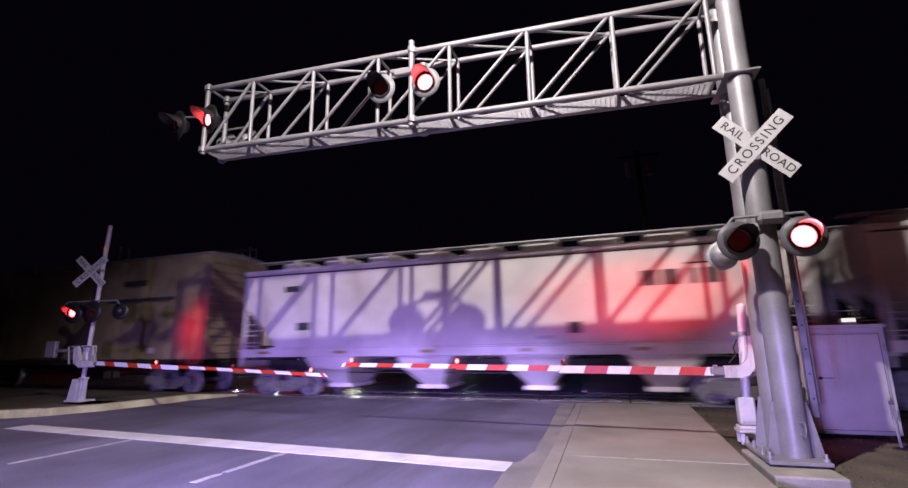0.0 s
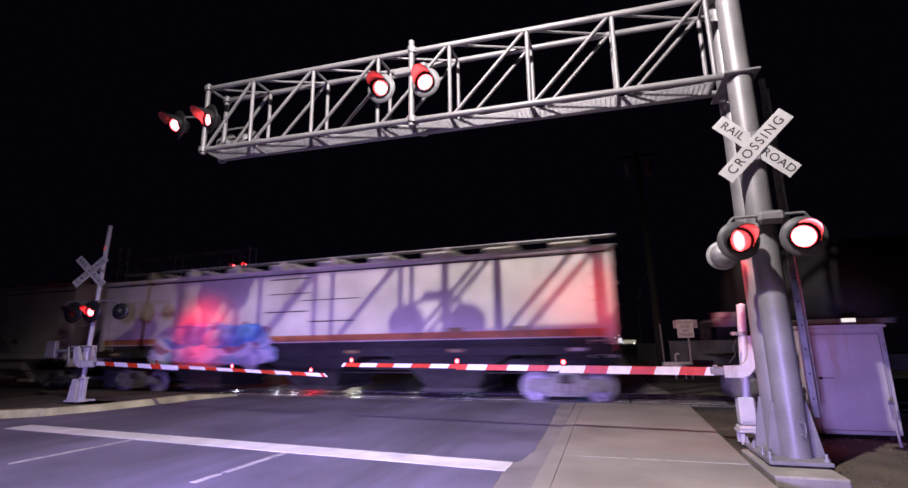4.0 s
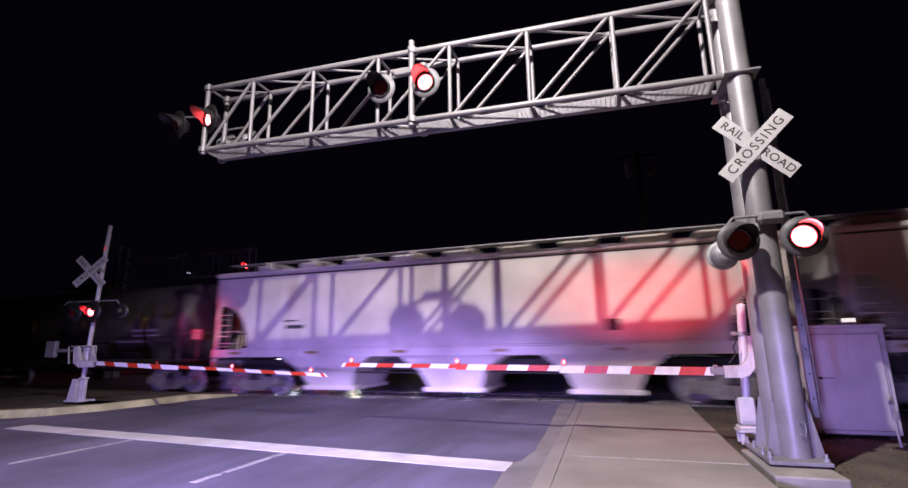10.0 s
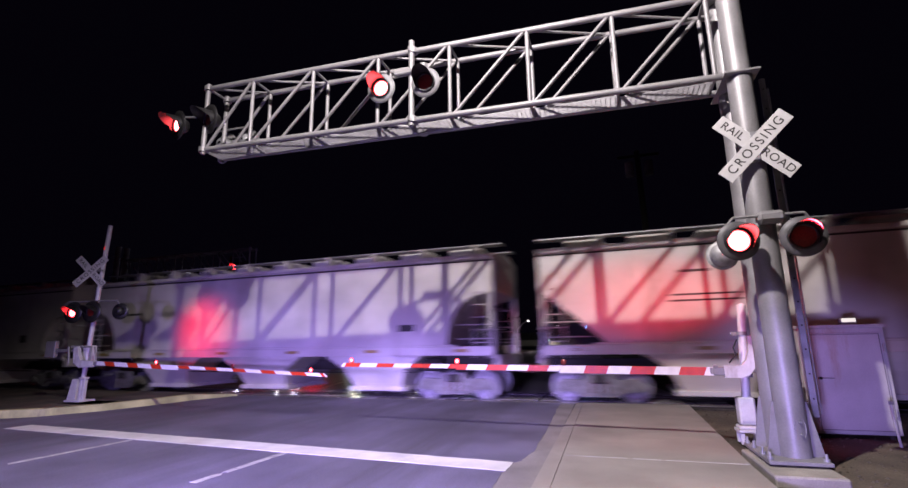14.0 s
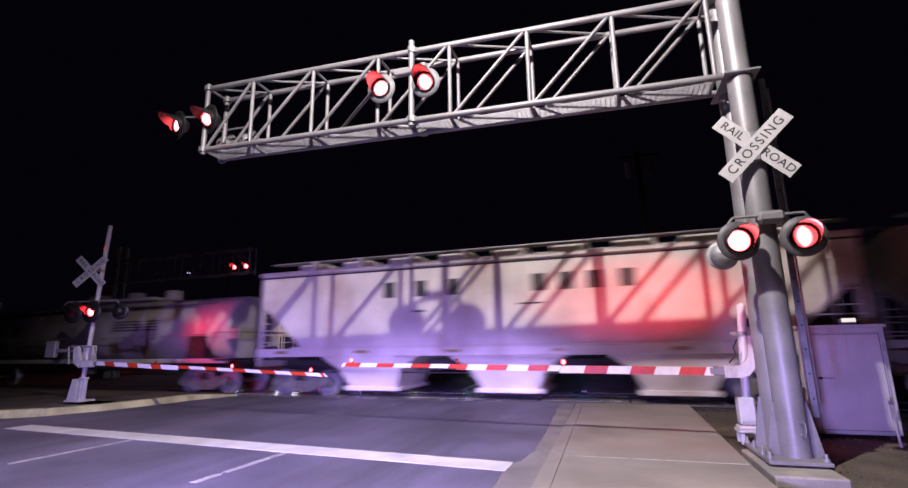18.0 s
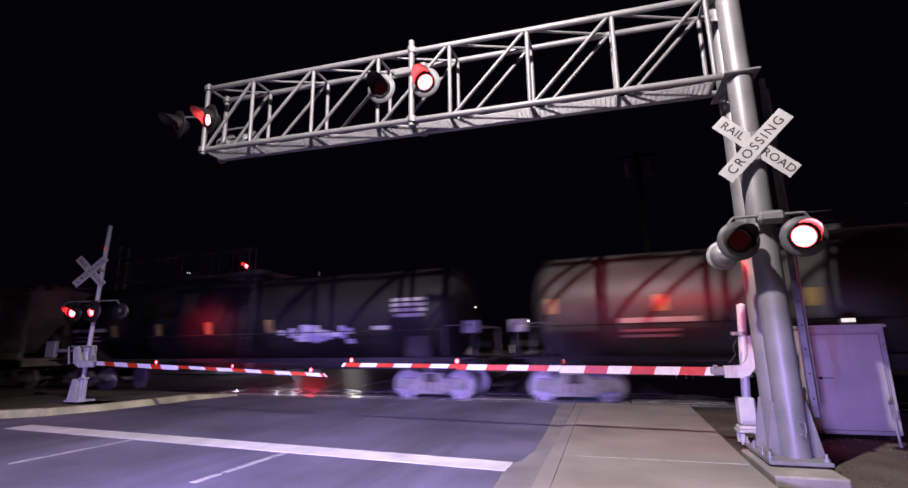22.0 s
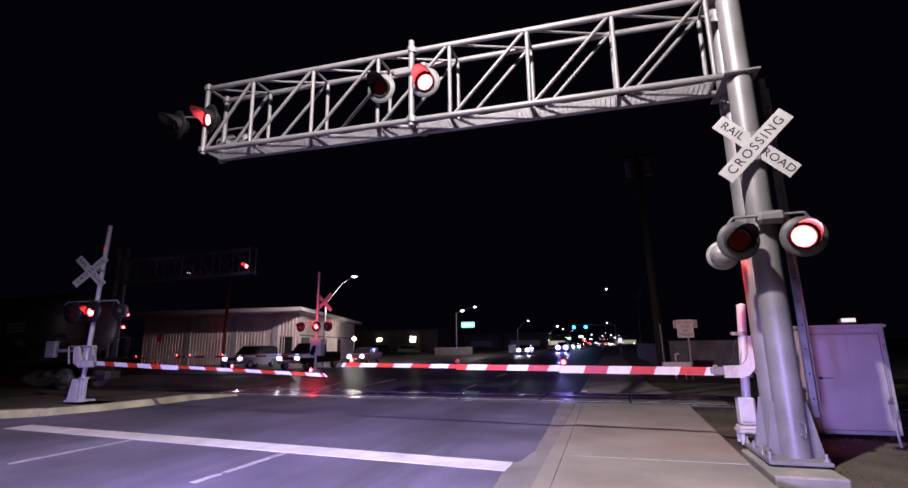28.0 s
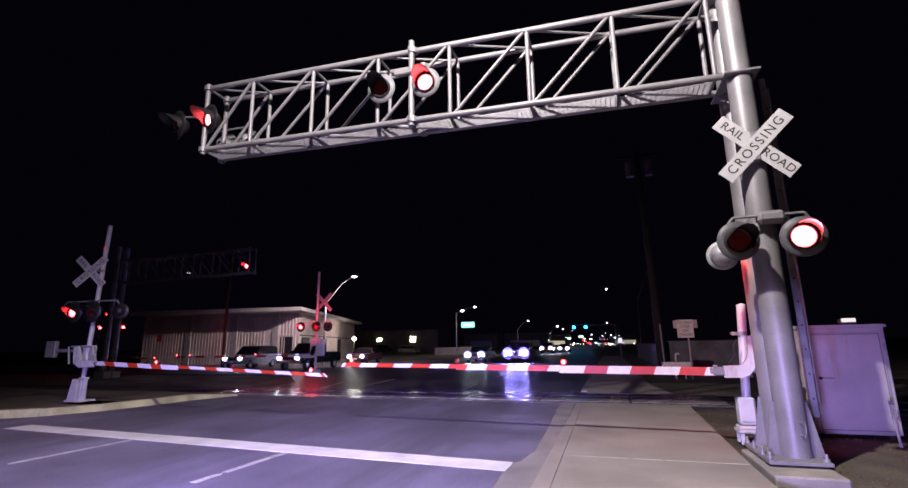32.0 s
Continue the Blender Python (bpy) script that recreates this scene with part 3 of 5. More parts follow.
part("mast", Shape().rod((0.02, 0, 0.6), (0.13, 0, 2.17), 0.067, n=20), ALU, gate)
part("mast_cap", Shape().lathe([(0.07, 0), (0.07, 0.03), (0.03, 0.05), (0.001, 0.06)], 20, pose(0.13, 0, 2.16)), ALU, gate)
part("mechanism", Shape().box((0.33, 0.06, 1.38), (0.24, 0.30, 0.62), 0.03), ALU, gate, "silver gate mechanism housing")
part("mechanism_shaft", Shape().rod((0.20, -0.36, 1.3), (0.20, 0.1, 1.3), 0.05, n=16), GALV_DULL, gate)
part("arm_support", Shape().prism([(-0.30, 1.03), (-0.06, 1.03), (0.05, 1.07), (0.13, 1.17), (0.17, 1.36), (0.17, 1.66), (0.09, 1.68), (0.075, 1.45), (0.03, 1.30), (-0.05, 1.22), (-0.30, 1.21)], -0.32, -0.22), ALU, gate)
part("arm_clamp", Shape().box((-0.34, -0.27, 1.13), (0.24, 0.08, 0.13), 0.012).box((-0.42, -0.27, 1.2), (0.06, 0.1, 0.05), 0.01), GALV, gate)
for z in (1.72, 1.05):
    part("clamp_ring", Shape().rod((0.08, 0, z - 0.03), (0.08, 0, z + 0.03), 0.085, n=16).box((-0.01, 0, z), (0.10, 0.05, 0.05), 0.01).rod((-0.05, -0.04, z), (-0.05, 0.04, z), 0.03, n=10), GALV, gate)
part("cable", Shape().path([(-0.05, -0.22, 1.62), (-0.12, -0.25, 1.5), (-0.1, -0.25, 1.38), (-0.2, -0.22, 1.25)], 0.012), RUBBER, gate)
REDS = [(0.16 + 0.72 * k, 0.52 + 0.72 * k) for k in range(3)] + [(2.56, 2.91), (3.28, 3.65), (4.02, 4.37), (4.74, 5.12), (5.49, 5.85), (6.22, 6.55)]
GROW = lambda x: x * (1.045 + 0.0066 * x)
gate_arm(gate, pose(-0.40, -0.27, 1.135, 0, 0.55, -5.2), GROW(6.62), [(GROW(a), GROW(b)) for a, b in REDS], ((GROW(2.36), 0.130), (GROW(4.22), 0.102), (9e9, 0.078)), ((GROW(2.30), GATE_BEAT, True), (GROW(4.20), GATE_BEAT, False), (GROW(6.40), None, True)))

# the gate on the island
lgate = thing("crossing_gate", "railway crossing gate mast with crossbuck, flashing signals and lowered striped arm", "barrier", pose(-15.1, 11.0, 0.09))
part("base_casting", Shape().box((-0.17, 0, 0.03), (0.62, 0.5, 0.06), 0.01), ALU, lgate)
part("base_box", Shape().prism([(-0.50, 0.06), (-0.16, 0.06), (-0.16, 0.66), (-0.36, 0.66)], -0.16, -0.12).prism([(-0.50, 0.06), (-0.16, 0.06), (-0.16, 0.66), (-0.36, 0.66)], 0.12, 0.16).box((-0.24, 0, 0.36), (0.12, 0.24, 0.6), 0.01), ALU, lgate, "silver base casting with open sides")
part("base_post", Shape().box((-0.06, -0.08, 0.36), (0.09, 0.10, 0.66), 0.01).box((0.06, -0.08, 0.36), (0.09, 0.10, 0.66), 0.01).box((0.0, -0.08, 0.68), (0.26, 0.14, 0.06), 0.01), ALU, lgate)
part("mast", Shape().rod((-0.15, 0, 0.4), (0.13, 0, 5.42), 0.064, n=18), ALU, lgate)
part("mechanism", Shape().box((-0.15, 0.05, 1.35), (0.34, 0.30, 0.60), 0.03), ALU, lgate, "silver gate mechanism housing")
part("arm_support", Shape().prism([(0.55, 1.02), (0.0, 1.00), (-0.25, 1.15), (-0.30, 1.58), (-0.15, 1.62), (-0.05, 1.35), (0.05, 1.22), (0.55, 1.18)], -0.30, -0.20), ALU, lgate)
part("support_strut", Shape().rod((-0.62, -0.22, 1.62), (-0.52, -0.22, 1.10), 0.03, n=8).rod((0.62, -0.22, 1.10), (0.45, -0.22, 1.60), 0.02, n=8), GALV, lgate)
part("support_frame", Shape().box((-0.3, -0.2, 1.62), (0.5, 0.05, 0.06), 0.01).box((0.28, -0.2, 1.36), (0.05, 0.05, 0.5), 0.01).box((0.05, -0.2, 1.6), (0.5, 0.05, 0.05), 0.01).box((0.15, -0.2, 1.12), (1.0, 0.06, 0.06), 0.01), GALV, lgate)
part("counterweight_arm", Shape().box((-0.95, -0.1, 1.50), (1.0, 0.06, 0.10), 0.01), GALV, lgate)
part("counterweight", Shape().box((-1.52, -0.1, 1.55), (0.42, 0.12, 0.50), 0.015), GALV, lgate, "grey steel counterweight plate")
part("lamp_bracket", Shape().path([(-1.25, -0.1, 2.92), (-1.1, -0.12, 3.0), (0.95, -0.1, 2.98), (1.05, -0.1, 2.88)], 0.025), GALV, lgate)
hooded_lamp(lgate, pose(-0.66, -0.22, 2.66, 0, 0, 7), True, LEFT_BEAT, 0.33, seen=LIT_FAR)
hooded_lamp(lgate, pose(0.12, -0.22, 2.66, 0, 0, 7), False, LEFT_BEAT, 0.33, seen=LIT_FAR)
hooded_lamp(lgate, pose(0.90, 0.10, 2.66, 0, 0, 200) @ Matrix.Scale(0.76, 4), False, LEFT_BEAT, 0.33, seen=LIT_FAR, back=BLACK)
crossbuck(lgate, pose(-0.22, -0.18, 3.93, 0, 0, 20))
part("crossbuck_clamp", Shape().box((-0.1, -0.09, 3.95), (0.5, 0.06, 0.08), 0.01), GALV, lgate)
# glowing rod imitates red light reflected on the mast; no lamp here
part("mast_red_tinge", Shape().rod((0.09, -0.07, 4.62), (0.09, -0.07, 4.72), 0.018, n=10), glow("dim_red_tinge", (1, 0.04, 0.03), 0.6), lgate, "small glowing rod for the red tinge on the mast")
REDS = [(0.40, 0.77), (1.28, 1.65), (2.15, 2.51)] + [(3.13 + 0.91 * k, 3.50 + 0.93 * k) for k in range(5)] + [(7.66, 7.76)]
LONG = lambda x: x * (1.225 - 0.0168 * x)
gate_arm(lgate, pose(0.62, -0.26, 1.13, 0, -1.81, 172.8), LONG(7.79), [(LONG(a), LONG(b)) for a, b in REDS], ((LONG(3.07), 0.115), (9e9, 0.072)), ((LONG(2.35), LEFT_BEAT, True), (LONG(4.95), LEFT_BEAT, False), (LONG(7.38), None, True)), 1, 0.09)
part("concrete_slab", Shape().box((0.55, -0.2, -0.02), (1.7, 0.9, 0.06), 0.01), CONCRETE, lgate)

# the relay case beside the mast
case = thing("relay_case", "silver painted steel relay case on short legs beside the mast", "equipment case", pose(3.886, 10.10, -0.19, 0, 0, -1) @ Matrix.Scale(1.12, 4))
part("body", Shape().box((0, 0.45, 0.97), (1.14, 0.88, 1.58), 0.012), BOX_PAINT, case)
part("roof", Shape().prism([(-0.595, 1.755), (0.595, 1.755), (0.595, 1.785), (0.56, 1.80), (-0.56, 1.80), (-0.595, 1.785)], -0.025, 0.93), BOX_PAINT, case)
door = part("door", Shape().box((0.02, -0.004, 0.95), (0.98, 0.025, 1.46), 0.008), BOX_PAINT, case, "plain sheet steel door")
part("door_seam", Shape().box((0.02, -0.0175, 1.655), (0.92, 0.006, 0.012)).box((-0.44, -0.0175, 0.95), (0.012, 0.006, 1.42)).box((0.48, -0.0175, 0.95), (0.012, 0.006, 1.42)).box((0.02, -0.0175, 0.245), (0.92, 0.006, 0.012)), mat("seam_grey", (0.22, 0.2, 0.24), 0.6, 0.1, 0.1), door)
part("handle", Shape().rod((-0.36, -0.06, 1.0), (-0.36, -0.01, 1.0), 0.022, n=10).box((-0.27, -0.05, 1.0), (0.18, 0.008, 0.010), 0.003), BLACK_STEEL, door, "dark steel door handle")
for z in (0.5, 1.45):
    part("hinge", Shape().rod((0.52, -0.02, z - 0.06), (0.52, -0.02, z + 0.06), 0.014, n=8), GALV_DULL, door)
for x in (-0.5, 0.5):
    for y in (0.08, 0.82):
        # black leg colour carries the shade under the case
        part("leg", Shape().box((x * 0.9, y, 0.06), (0.06, 0.06, 0.26), 0.006), BLACK_STEEL, case)
part("side_channel", Shape().box((-0.64, 0.2, 1.0), (0.10, 0.06, 1.5), 0.006), BOX_PAINT, case)
part("junction_box", Shape().box((-0.70, -0.02, 1.40), (0.10, 0.10, 0.20), 0.01), BOX_PAINT, case)
part("conduit_fitting", Shape().lathe([(0.001, -0.06), (0.05, -0.05), (0.06, 0), (0.06, 0.08)], 14, pose(-0.68, -0.05, 0.92) @ UP.inverted()), GALV_DULL, case)
fl = part("power_light", Shape().box((0.20, 0.2, 1.86), (0.22, 0.10, 0.07), 0.012), GALV, case, "small lit power-off indicator")
part("indicator_lens", Shape().box((0.20, 0.145, 1.875), (0.19, 0.02, 0.06), 0.008), glow("indicator", (1.0, 0.92, 0.85), 0.9), fl)
marker = thing("cable_marker", "thin white cable marker post in the soil", "marker post", pose(4.19, 9.5, -0.06))
part("post", Shape().box((0, 0, 0.32), (0.035, 0.02, 0.66), 0.004, pose(0, 0, 0, 0, -3, 0)), SIGN_WHITE, marker)
part("post_cap", Shape().box((-0.02, 0, 0.66), (0.07, 0.03, 0.06), 0.006), GALV_DULL, marker)

# ---- the freight train
TRUCK = mat("dusty_truck_steel", (0.27, 0.26, 0.26), 0.7, 0.1, 0.25, 6, 0.2, 50, (0.09, 0.07, 0.06), 0.3)
WHEEL = mat("worn_wheel_steel", (0.42, 0.41, 0.43), 0.45, 0.3, 0.2, 5, 0.1)
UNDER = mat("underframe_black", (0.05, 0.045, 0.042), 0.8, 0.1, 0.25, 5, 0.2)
HOPPER_A = mat("hopper_grey_white", (0.72, 0.68, 0.62), 0.55, 0, 0.10, 0.9, 0.06, 40, (0.28, 0.21, 0.15), 0.22)
HOPPER_B = mat("hopper_pale_cream", (0.76, 0.71, 0.63), 0.55, 0, 0.10, 0.8, 0.06, 40, (0.24, 0.18, 0.14), 0.15)
HOPPER_C = mat("hopper_light_grey", (0.68, 0.65, 0.61), 0.55, 0, 0.10, 0.8, 0.06, 40, (0.25, 0.21, 0.18), 0.18)
HOPPER_D = mat("hopper_rusty_white", (0.80, 0.74, 0.66), 0.6, 0, 0.11, 0.8, 0.08, 40, (0.34, 0.22, 0.14), 0.27)
BOX_TAN = mat("boxcar_dusty_tan", (0.40, 0.32, 0.20), 0.7, 0, 0.2, 0.9, 0.1, 40, (0.16, 0.11, 0.08), 0.3)
TANK_BLACK = mat("tank_black_paint", (0.022, 0.020, 0.021), 0.6, 0, 0.22, 0.8, 0.05, 40, (0.05, 0.042, 0.038), 0.2, spec=0.25)
TANK_GREY = mat("tank_dusty_grey", (0.105, 0.096, 0.095), 0.5, 0, 0.2, 0.8, 0.05, 40, (0.05, 0.045, 0.04), 0.25)
TANK_WHITE = mat("tank_white_paint", (0.46, 0.44, 0.43), 0.5, 0, 0.12, 0.8, 0.05, 40, (0.25, 0.21, 0.18), 0.2)
MARK_DARK = mat("stencil_dark", (0.06, 0.06, 0.06), 0.6, 0, 0.2)
MARK_PALE = mat("stencil_pale", (0.52, 0.50, 0.50), 0.6, 0, 0.1)
REFLECT = mat("reflector_yellow", (0.36, 0.26, 0.09), 0.35, 0, 0.08)
PLACARD = mat("placard_white", (0.30, 0.285, 0.29), 0.5, 0, 0.08)
RUSTY = mat("rusty_steel", (0.16, 0.08, 0.05), 0.85, 0, 0.3, 4, 0.2)
ORANGE_BAND = mat("orange_band", (0.60, 0.22, 0.07), 0.6, 0, 0.15)
G_BLUE = mat("tag_blue", (0.20, 0.42, 0.85), 0.5, 0, 0.2)
G_SKY = mat("tag_sky", (0.52, 0.70, 0.92), 0.5, 0, 0.2)
G_WHITE = mat("tag_white", (0.80, 0.79, 0.82), 0.5, 0, 0.1)
G_PINK = mat("tag_pink", (0.60, 0.28, 0.34), 0.5, 0, 0.2)
G_MAUVE = mat("tag_mauve", (0.42, 0.36, 0.44), 0.5, 0, 0.2)
G_LILAC = mat("tag_lilac", (0.58, 0.54, 0.74), 0.5, 0, 0.15)
G_YELLOW = mat("tag_yellow", (0.56, 0.47, 0.28), 0.5, 0, 0.2)
CARS, WHEELS = [], []
DIST = lambda t: 11.3 * t + 0.012 * t * t
WR = 0.42

side_frame = Shape().prism([(-1.12, 0.30), (-1.12, 0.52), (-0.95, 0.62), (-0.45, 0.60), (-0.38, 0.78), (0.38, 0.78), (0.45, 0.60), (0.95, 0.62), (1.12, 0.52), (1.12, 0.30),
                            (0.80, 0.33), (0.45, 0.16), (-0.45, 0.16), (-0.80, 0.33)], -0.07, 0.07).mesh("side_frame")
bearing = Shape().rod((0, -0.16, 0), (0, -0.05, 0), 0.13, 0.12, 14).mesh("bearing_cap")
springs = Shape()
for dx in (-0.2, 0, 0.2):
    springs.rod((dx, 0, 0.26), (dx, 0, 0.56), 0.075, n=10)
springs = springs.mesh("spring_nest")
bolster = Shape().box((0, 0, 0.62), (0.36, 2.3, 0.22), 0.03).rod((0, 0, 0.62), (0, 0, 0.92), 0.3, n=16).mesh("bolster")
wset = Shape()
for sgn in (-1, 1):
    base = pose(0, 0.76 * sgn, 0) @ pose(0, 0, 0, -90 * sgn, 0, 0)
    wset.lathe([(0.08, 0.09), (0.14, 0.09), (0.16, 0.03), (0.33, 0.02), (0.35, 0.055), (WR, 0.055), (WR + 0.005, -0.05), (WR + 0.028, -0.06), (WR + 0.024, -0.085), (0.34, -0.085), (0.16, -0.03), (0.08, -0.04)], 36, base)
    for k in range(5):
        a = 2 * math.pi * k / 5
        wset.box((0.24 * math.cos(a), 0.24 * math.sin(a), 0.027), (0.05, 0.05, 0.012), 0, base)
wset.rod((0, -0.92, 0), (0, 0.92, 0), 0.08, n=14)
wset = wset.mesh("wheelset")
coupler = Shape().box((0.25, 0, 0.85), (0.9, 0.16, 0.18), 0.03).box((0.72, 0.03, 0.86), (0.22, 0.30, 0.28), 0.06).mesh("coupler")
for me, mm in ((side_frame, TRUCK), (bearing, TRUCK), (springs, RUSTY), (bolster, UNDER), (wset, WHEEL), (coupler, RUSTY)):
    me.materials.append(mm)


def truck(car, x):
    t = part("truck", bolster, UNDER, car, "two-axle freight truck", pose(x, 0, 0))
    for y in (-1.02, 1.02):
        part("side_frame", side_frame, TRUCK, t, "", pose(0, y, 0))
        part("spring_nest", springs, RUSTY, t, "", pose(0, y, 0))
        for dx in (-0.88, 0.88):
            part("bearing_cap", bearing, TRUCK, t, "", pose(dx, y, WR, 0, 0, 0 if y < 0 else 180))
    for dx in (-0.88, 0.88):
        w = part("wheelset", wset, WHEEL, t, "pair of steel wheels on an axle", pose(dx, 0, WR))
        WHEELS.append((w, dx))
    return t


def ladder_part(car, x, y, z0, z1, material, w=0.42):
    s = Shape()
    for dx in (-w / 2, w / 2):
        s.rod((x + dx, y, z0), (x + dx, y, z1), 0.016, n=6)
    n = int((z1 - z0) / 0.36)
    for i in range(n + 1):
        z = z0 + 0.08 + 0.36 * i
        s.rod((x - w / 2, y, z), (x + w / 2, y, z), 0.013, n=6)
    return part("ladder", s, material, car)


def freight_car(name, label, left, right):
    c = (left + right) / 2
    car = thing(name, label, "freight car", pose(*track(c), 0, 0, TURN), "freight train")
    CARS.append((car, c))
    return car, (right - left) / 2


def bars(car, name, spots, y, material):
    """Plain bars for stencilled marks on the side: (x, z, width, height)."""
    for x, z, w, h in spots:
        part(name, Shape().box((x, y, z), (w, 0.004, h)), material, car)


def couple(car, h, reach):
    for k, sgn in enumerate((1, -1)):
        part("coupler", coupler, RUSTY, car, "rusty knuckle coupler", pose((h + reach) * sgn, 0, 0, 0, 0, 0 if sgn > 0 else 180))


def covered_hopper(label, left, right, paint, ends="slant", bays=3, pitch=4.3, boxy=True, marks=(), dark=(), band=None, ribs=0, cut=2.1, sill=None, top=4.14):
    car, h = freight_car("covered_hopper", label, left, right)
    sill = sill or paint
    w, low = 1.55, 1.52
    def edge(sgn):
        if ends == "arc":
            return [(sgn * (h - 0.35 - (cut - 0.35) * math.sin(a)), low + 1.50 * math.cos(a)) for a in [radians(90 * i / 8) for i in range(9)]]
        if ends == "full":
            return [(sgn * h, 1.72), (sgn * (h - 0.3), 1.66), (sgn * (h - cut), low)]
        return [(sgn * h, 3.05 if ends == "slant" else 2.75), (sgn * (h - cut * 0.55), 2.25), (sgn * (h - cut), low)]
    right_edge, left_edge = edge(1), edge(-1)
    if ends == "arc":
        prof = [(-h, top), (h, top), (h, low + 1.60)] + right_edge + left_edge[::-1] + [(-h, low + 1.60)]
    else:
        prof = [(-h, top), (h, top)] + right_edge + left_edge[::-1]
    part("body", Shape().prism(prof, -w, w), paint, car)
    roof = Shape()
    rp = [(-w - 0.02, top), (-w - 0.02, top + 0.06), (-0.5, top + 0.24), (0.5, top + 0.24), (w + 0.02, top + 0.06), (w + 0.02, top)]
    n = len(rp)
    v = [(-h - 0.03, y, z) for y, z in rp] + [(h + 0.03, y, z) for y, z in rp]
    roof.add(v, [tuple(range(n)), tuple(range(n, 2 * n))[::-1]] + [(i, n + i, n + (i + 1) % n, (i + 1) % n) for i in range(n)])
    part("roof", roof, paint, car)
    for y in (-0.75, 0.75):
        part("running_board", Shape().box((0, y, top + 0.46), (2 * h + 0.2, 0.4, 0.035)), GALV_DULL, car, "steel roof running board")
    for i in range(9):
        x = -h + 1.2 + (2 * h - 2.4) * i / 8
        part("hatch_cover", Shape().box((x, 0, top + 0.36), (1.1, 0.8, 0.24), 0.03), paint, car)
        part("board_bracket", Shape().box((x + 0.5, -0.85, top + 0.29), (0.10, 0.4, 0.34), 0.01), paint, car)
    for y in (-w - 0.045, w + 0.045):
        part("top_rail", Shape().box((0, y, top - 0.02), (2 * h, 0.07, 0.10), 0.01), paint, car)
        part("roof_seam", Shape().box((0, y * 0.972, top - 0.13), (2 * h - 0.06, 0.02, 0.05)), UNDER, car)
        part("side_sill", Shape().box((0, y * 0.985, low - 0.11), (2 * h, 0.12, 0.26), 0.015), sill, car)
        part("sill_edge", Shape().box((0, y * 1.0, low + 0.045), (2 * h - cut * 1.6, 0.12, 0.05), 0.01), RUSTY if ribs else sill, car)
        for i in range(ribs):
            x = -h + cut + 0.3 + (2 * h - 2 * cut - 0.6) * i / max(1, ribs - 1)
            part("side_rib", Shape().box((x, y, (top + low) / 2 + 0.03), (0.10, 0.09, top - low - 0.22), 0.012), paint, car)
    for sgn in (-1, 1):
        part("end_platform", Shape().box((sgn * (h - 0.75), 0, 1.22), (1.6, 2.9, 0.09), 0.01), UNDER, car)
        part("end_sill", Shape().box((sgn * (h + 0.02), 0, 1.12), (0.14, 3.0, 0.34), 0.02), sill, car)
        part("centre_web", Shape().prism([(sgn * (h - 0.2), 1.25), (sgn * (h - 0.2), 2.7), (sgn * (h - cut), 1.55), (sgn * (h - cut), 1.25)], -0.08, 0.08), UNDER, car)
        for y in (-w + 0.05, w - 0.05):
            part("corner_post", Shape().box((sgn * (h - 0.07), y, 2.35), (0.10, 0.09, 2.3), 0.01), paint, car)
            ladder_part(car, sgn * (h - 0.42), y - (0.08 if y < 0 else -0.08), 1.2, 3.5 if ends != "arc" else 3.2, paint)
            for z in (1.75, 2.15):
                part("grab_rail", Shape().rod((sgn * (h - 0.1), y, z), (sgn * (h - cut * 0.75), y, z), 0.014, n=6), paint, car)
        for z in (2.0, 2.6, 3.2, 3.7):
            part("end_rung", Shape().rod((sgn * (h + 0.06), -1.3, z), (sgn * (h + 0.06), -0.85, z), 0.014, n=6), paint, car)
        truck(car, sgn * (h - 1.42))
    wheel = Shape().lathe([(0.26, -0.012), (0.285, 0), (0.26, 0.012), (0.245, 0), (0.26, -0.012)], 18, pose(h + 0.12, 0.75, 2.2, 0, 90, 0))
    part("brake_wheel", wheel, UNDER, car)
    part("centre_sill", Shape().box((0, 0, 0.98), (2 * h, 0.4, 0.34), 0.02), UNDER, car)
    part("brake_pipe", Shape().rod((-h + 2.5, -1.15, 0.78), (h - 2.5, -1.15, 0.78), 0.02, n=6), UNDER, car)
    part("air_tank", Shape().rod((h - 2.7, -0.8, 1.0), (h - 1.9, -0.8, 1.0), 0.2, n=14), UNDER, car)
    for i in range(bays):
        x = (i - (bays - 1) / 2) * pitch
        tw = pitch * (0.42 if boxy else 0.30)
        bw = 0.30 if not boxy else 0.80
        zb = 0.40 if not boxy else 0.34
        s = Shape()
        square = ((-1, -1), (1, -1), (1, 1), (-1, 1))
        mid = pitch * (0.245 if boxy else 0.20)
        v = [(x + a * tw, b * 1.48, low - 0.15) for a, b in square] + [(x + a * mid, b * 1.36, 0.88) for a, b in square] + [(x + a * bw, b * (1.05 if boxy else 0.7), zb) for a, b in square]
        s.add(v, [(i, (i + 1) % 4, 4 + (i + 1) % 4, 4 + i) for i in range(4)] + [(4 + i, 4 + (i + 1) % 4, 8 + (i + 1) % 4, 8 + i) for i in range(4)] + [(8, 9, 10, 11), (0, 3, 2, 1)])
        bay = part("hopper_bay", s, sill, car)
        part("outlet_gate", Shape().box((x, 0, zb - 0.05), (2 * bw + 0.30, 2.3 if boxy else 1.5, 0.13), 0.015), UNDER if sill is UNDER else paint, bay)
    couple(car, h, 0.10)
    bars(car, "stencil_mark", dark, -w - 0.003, MARK_DARK)
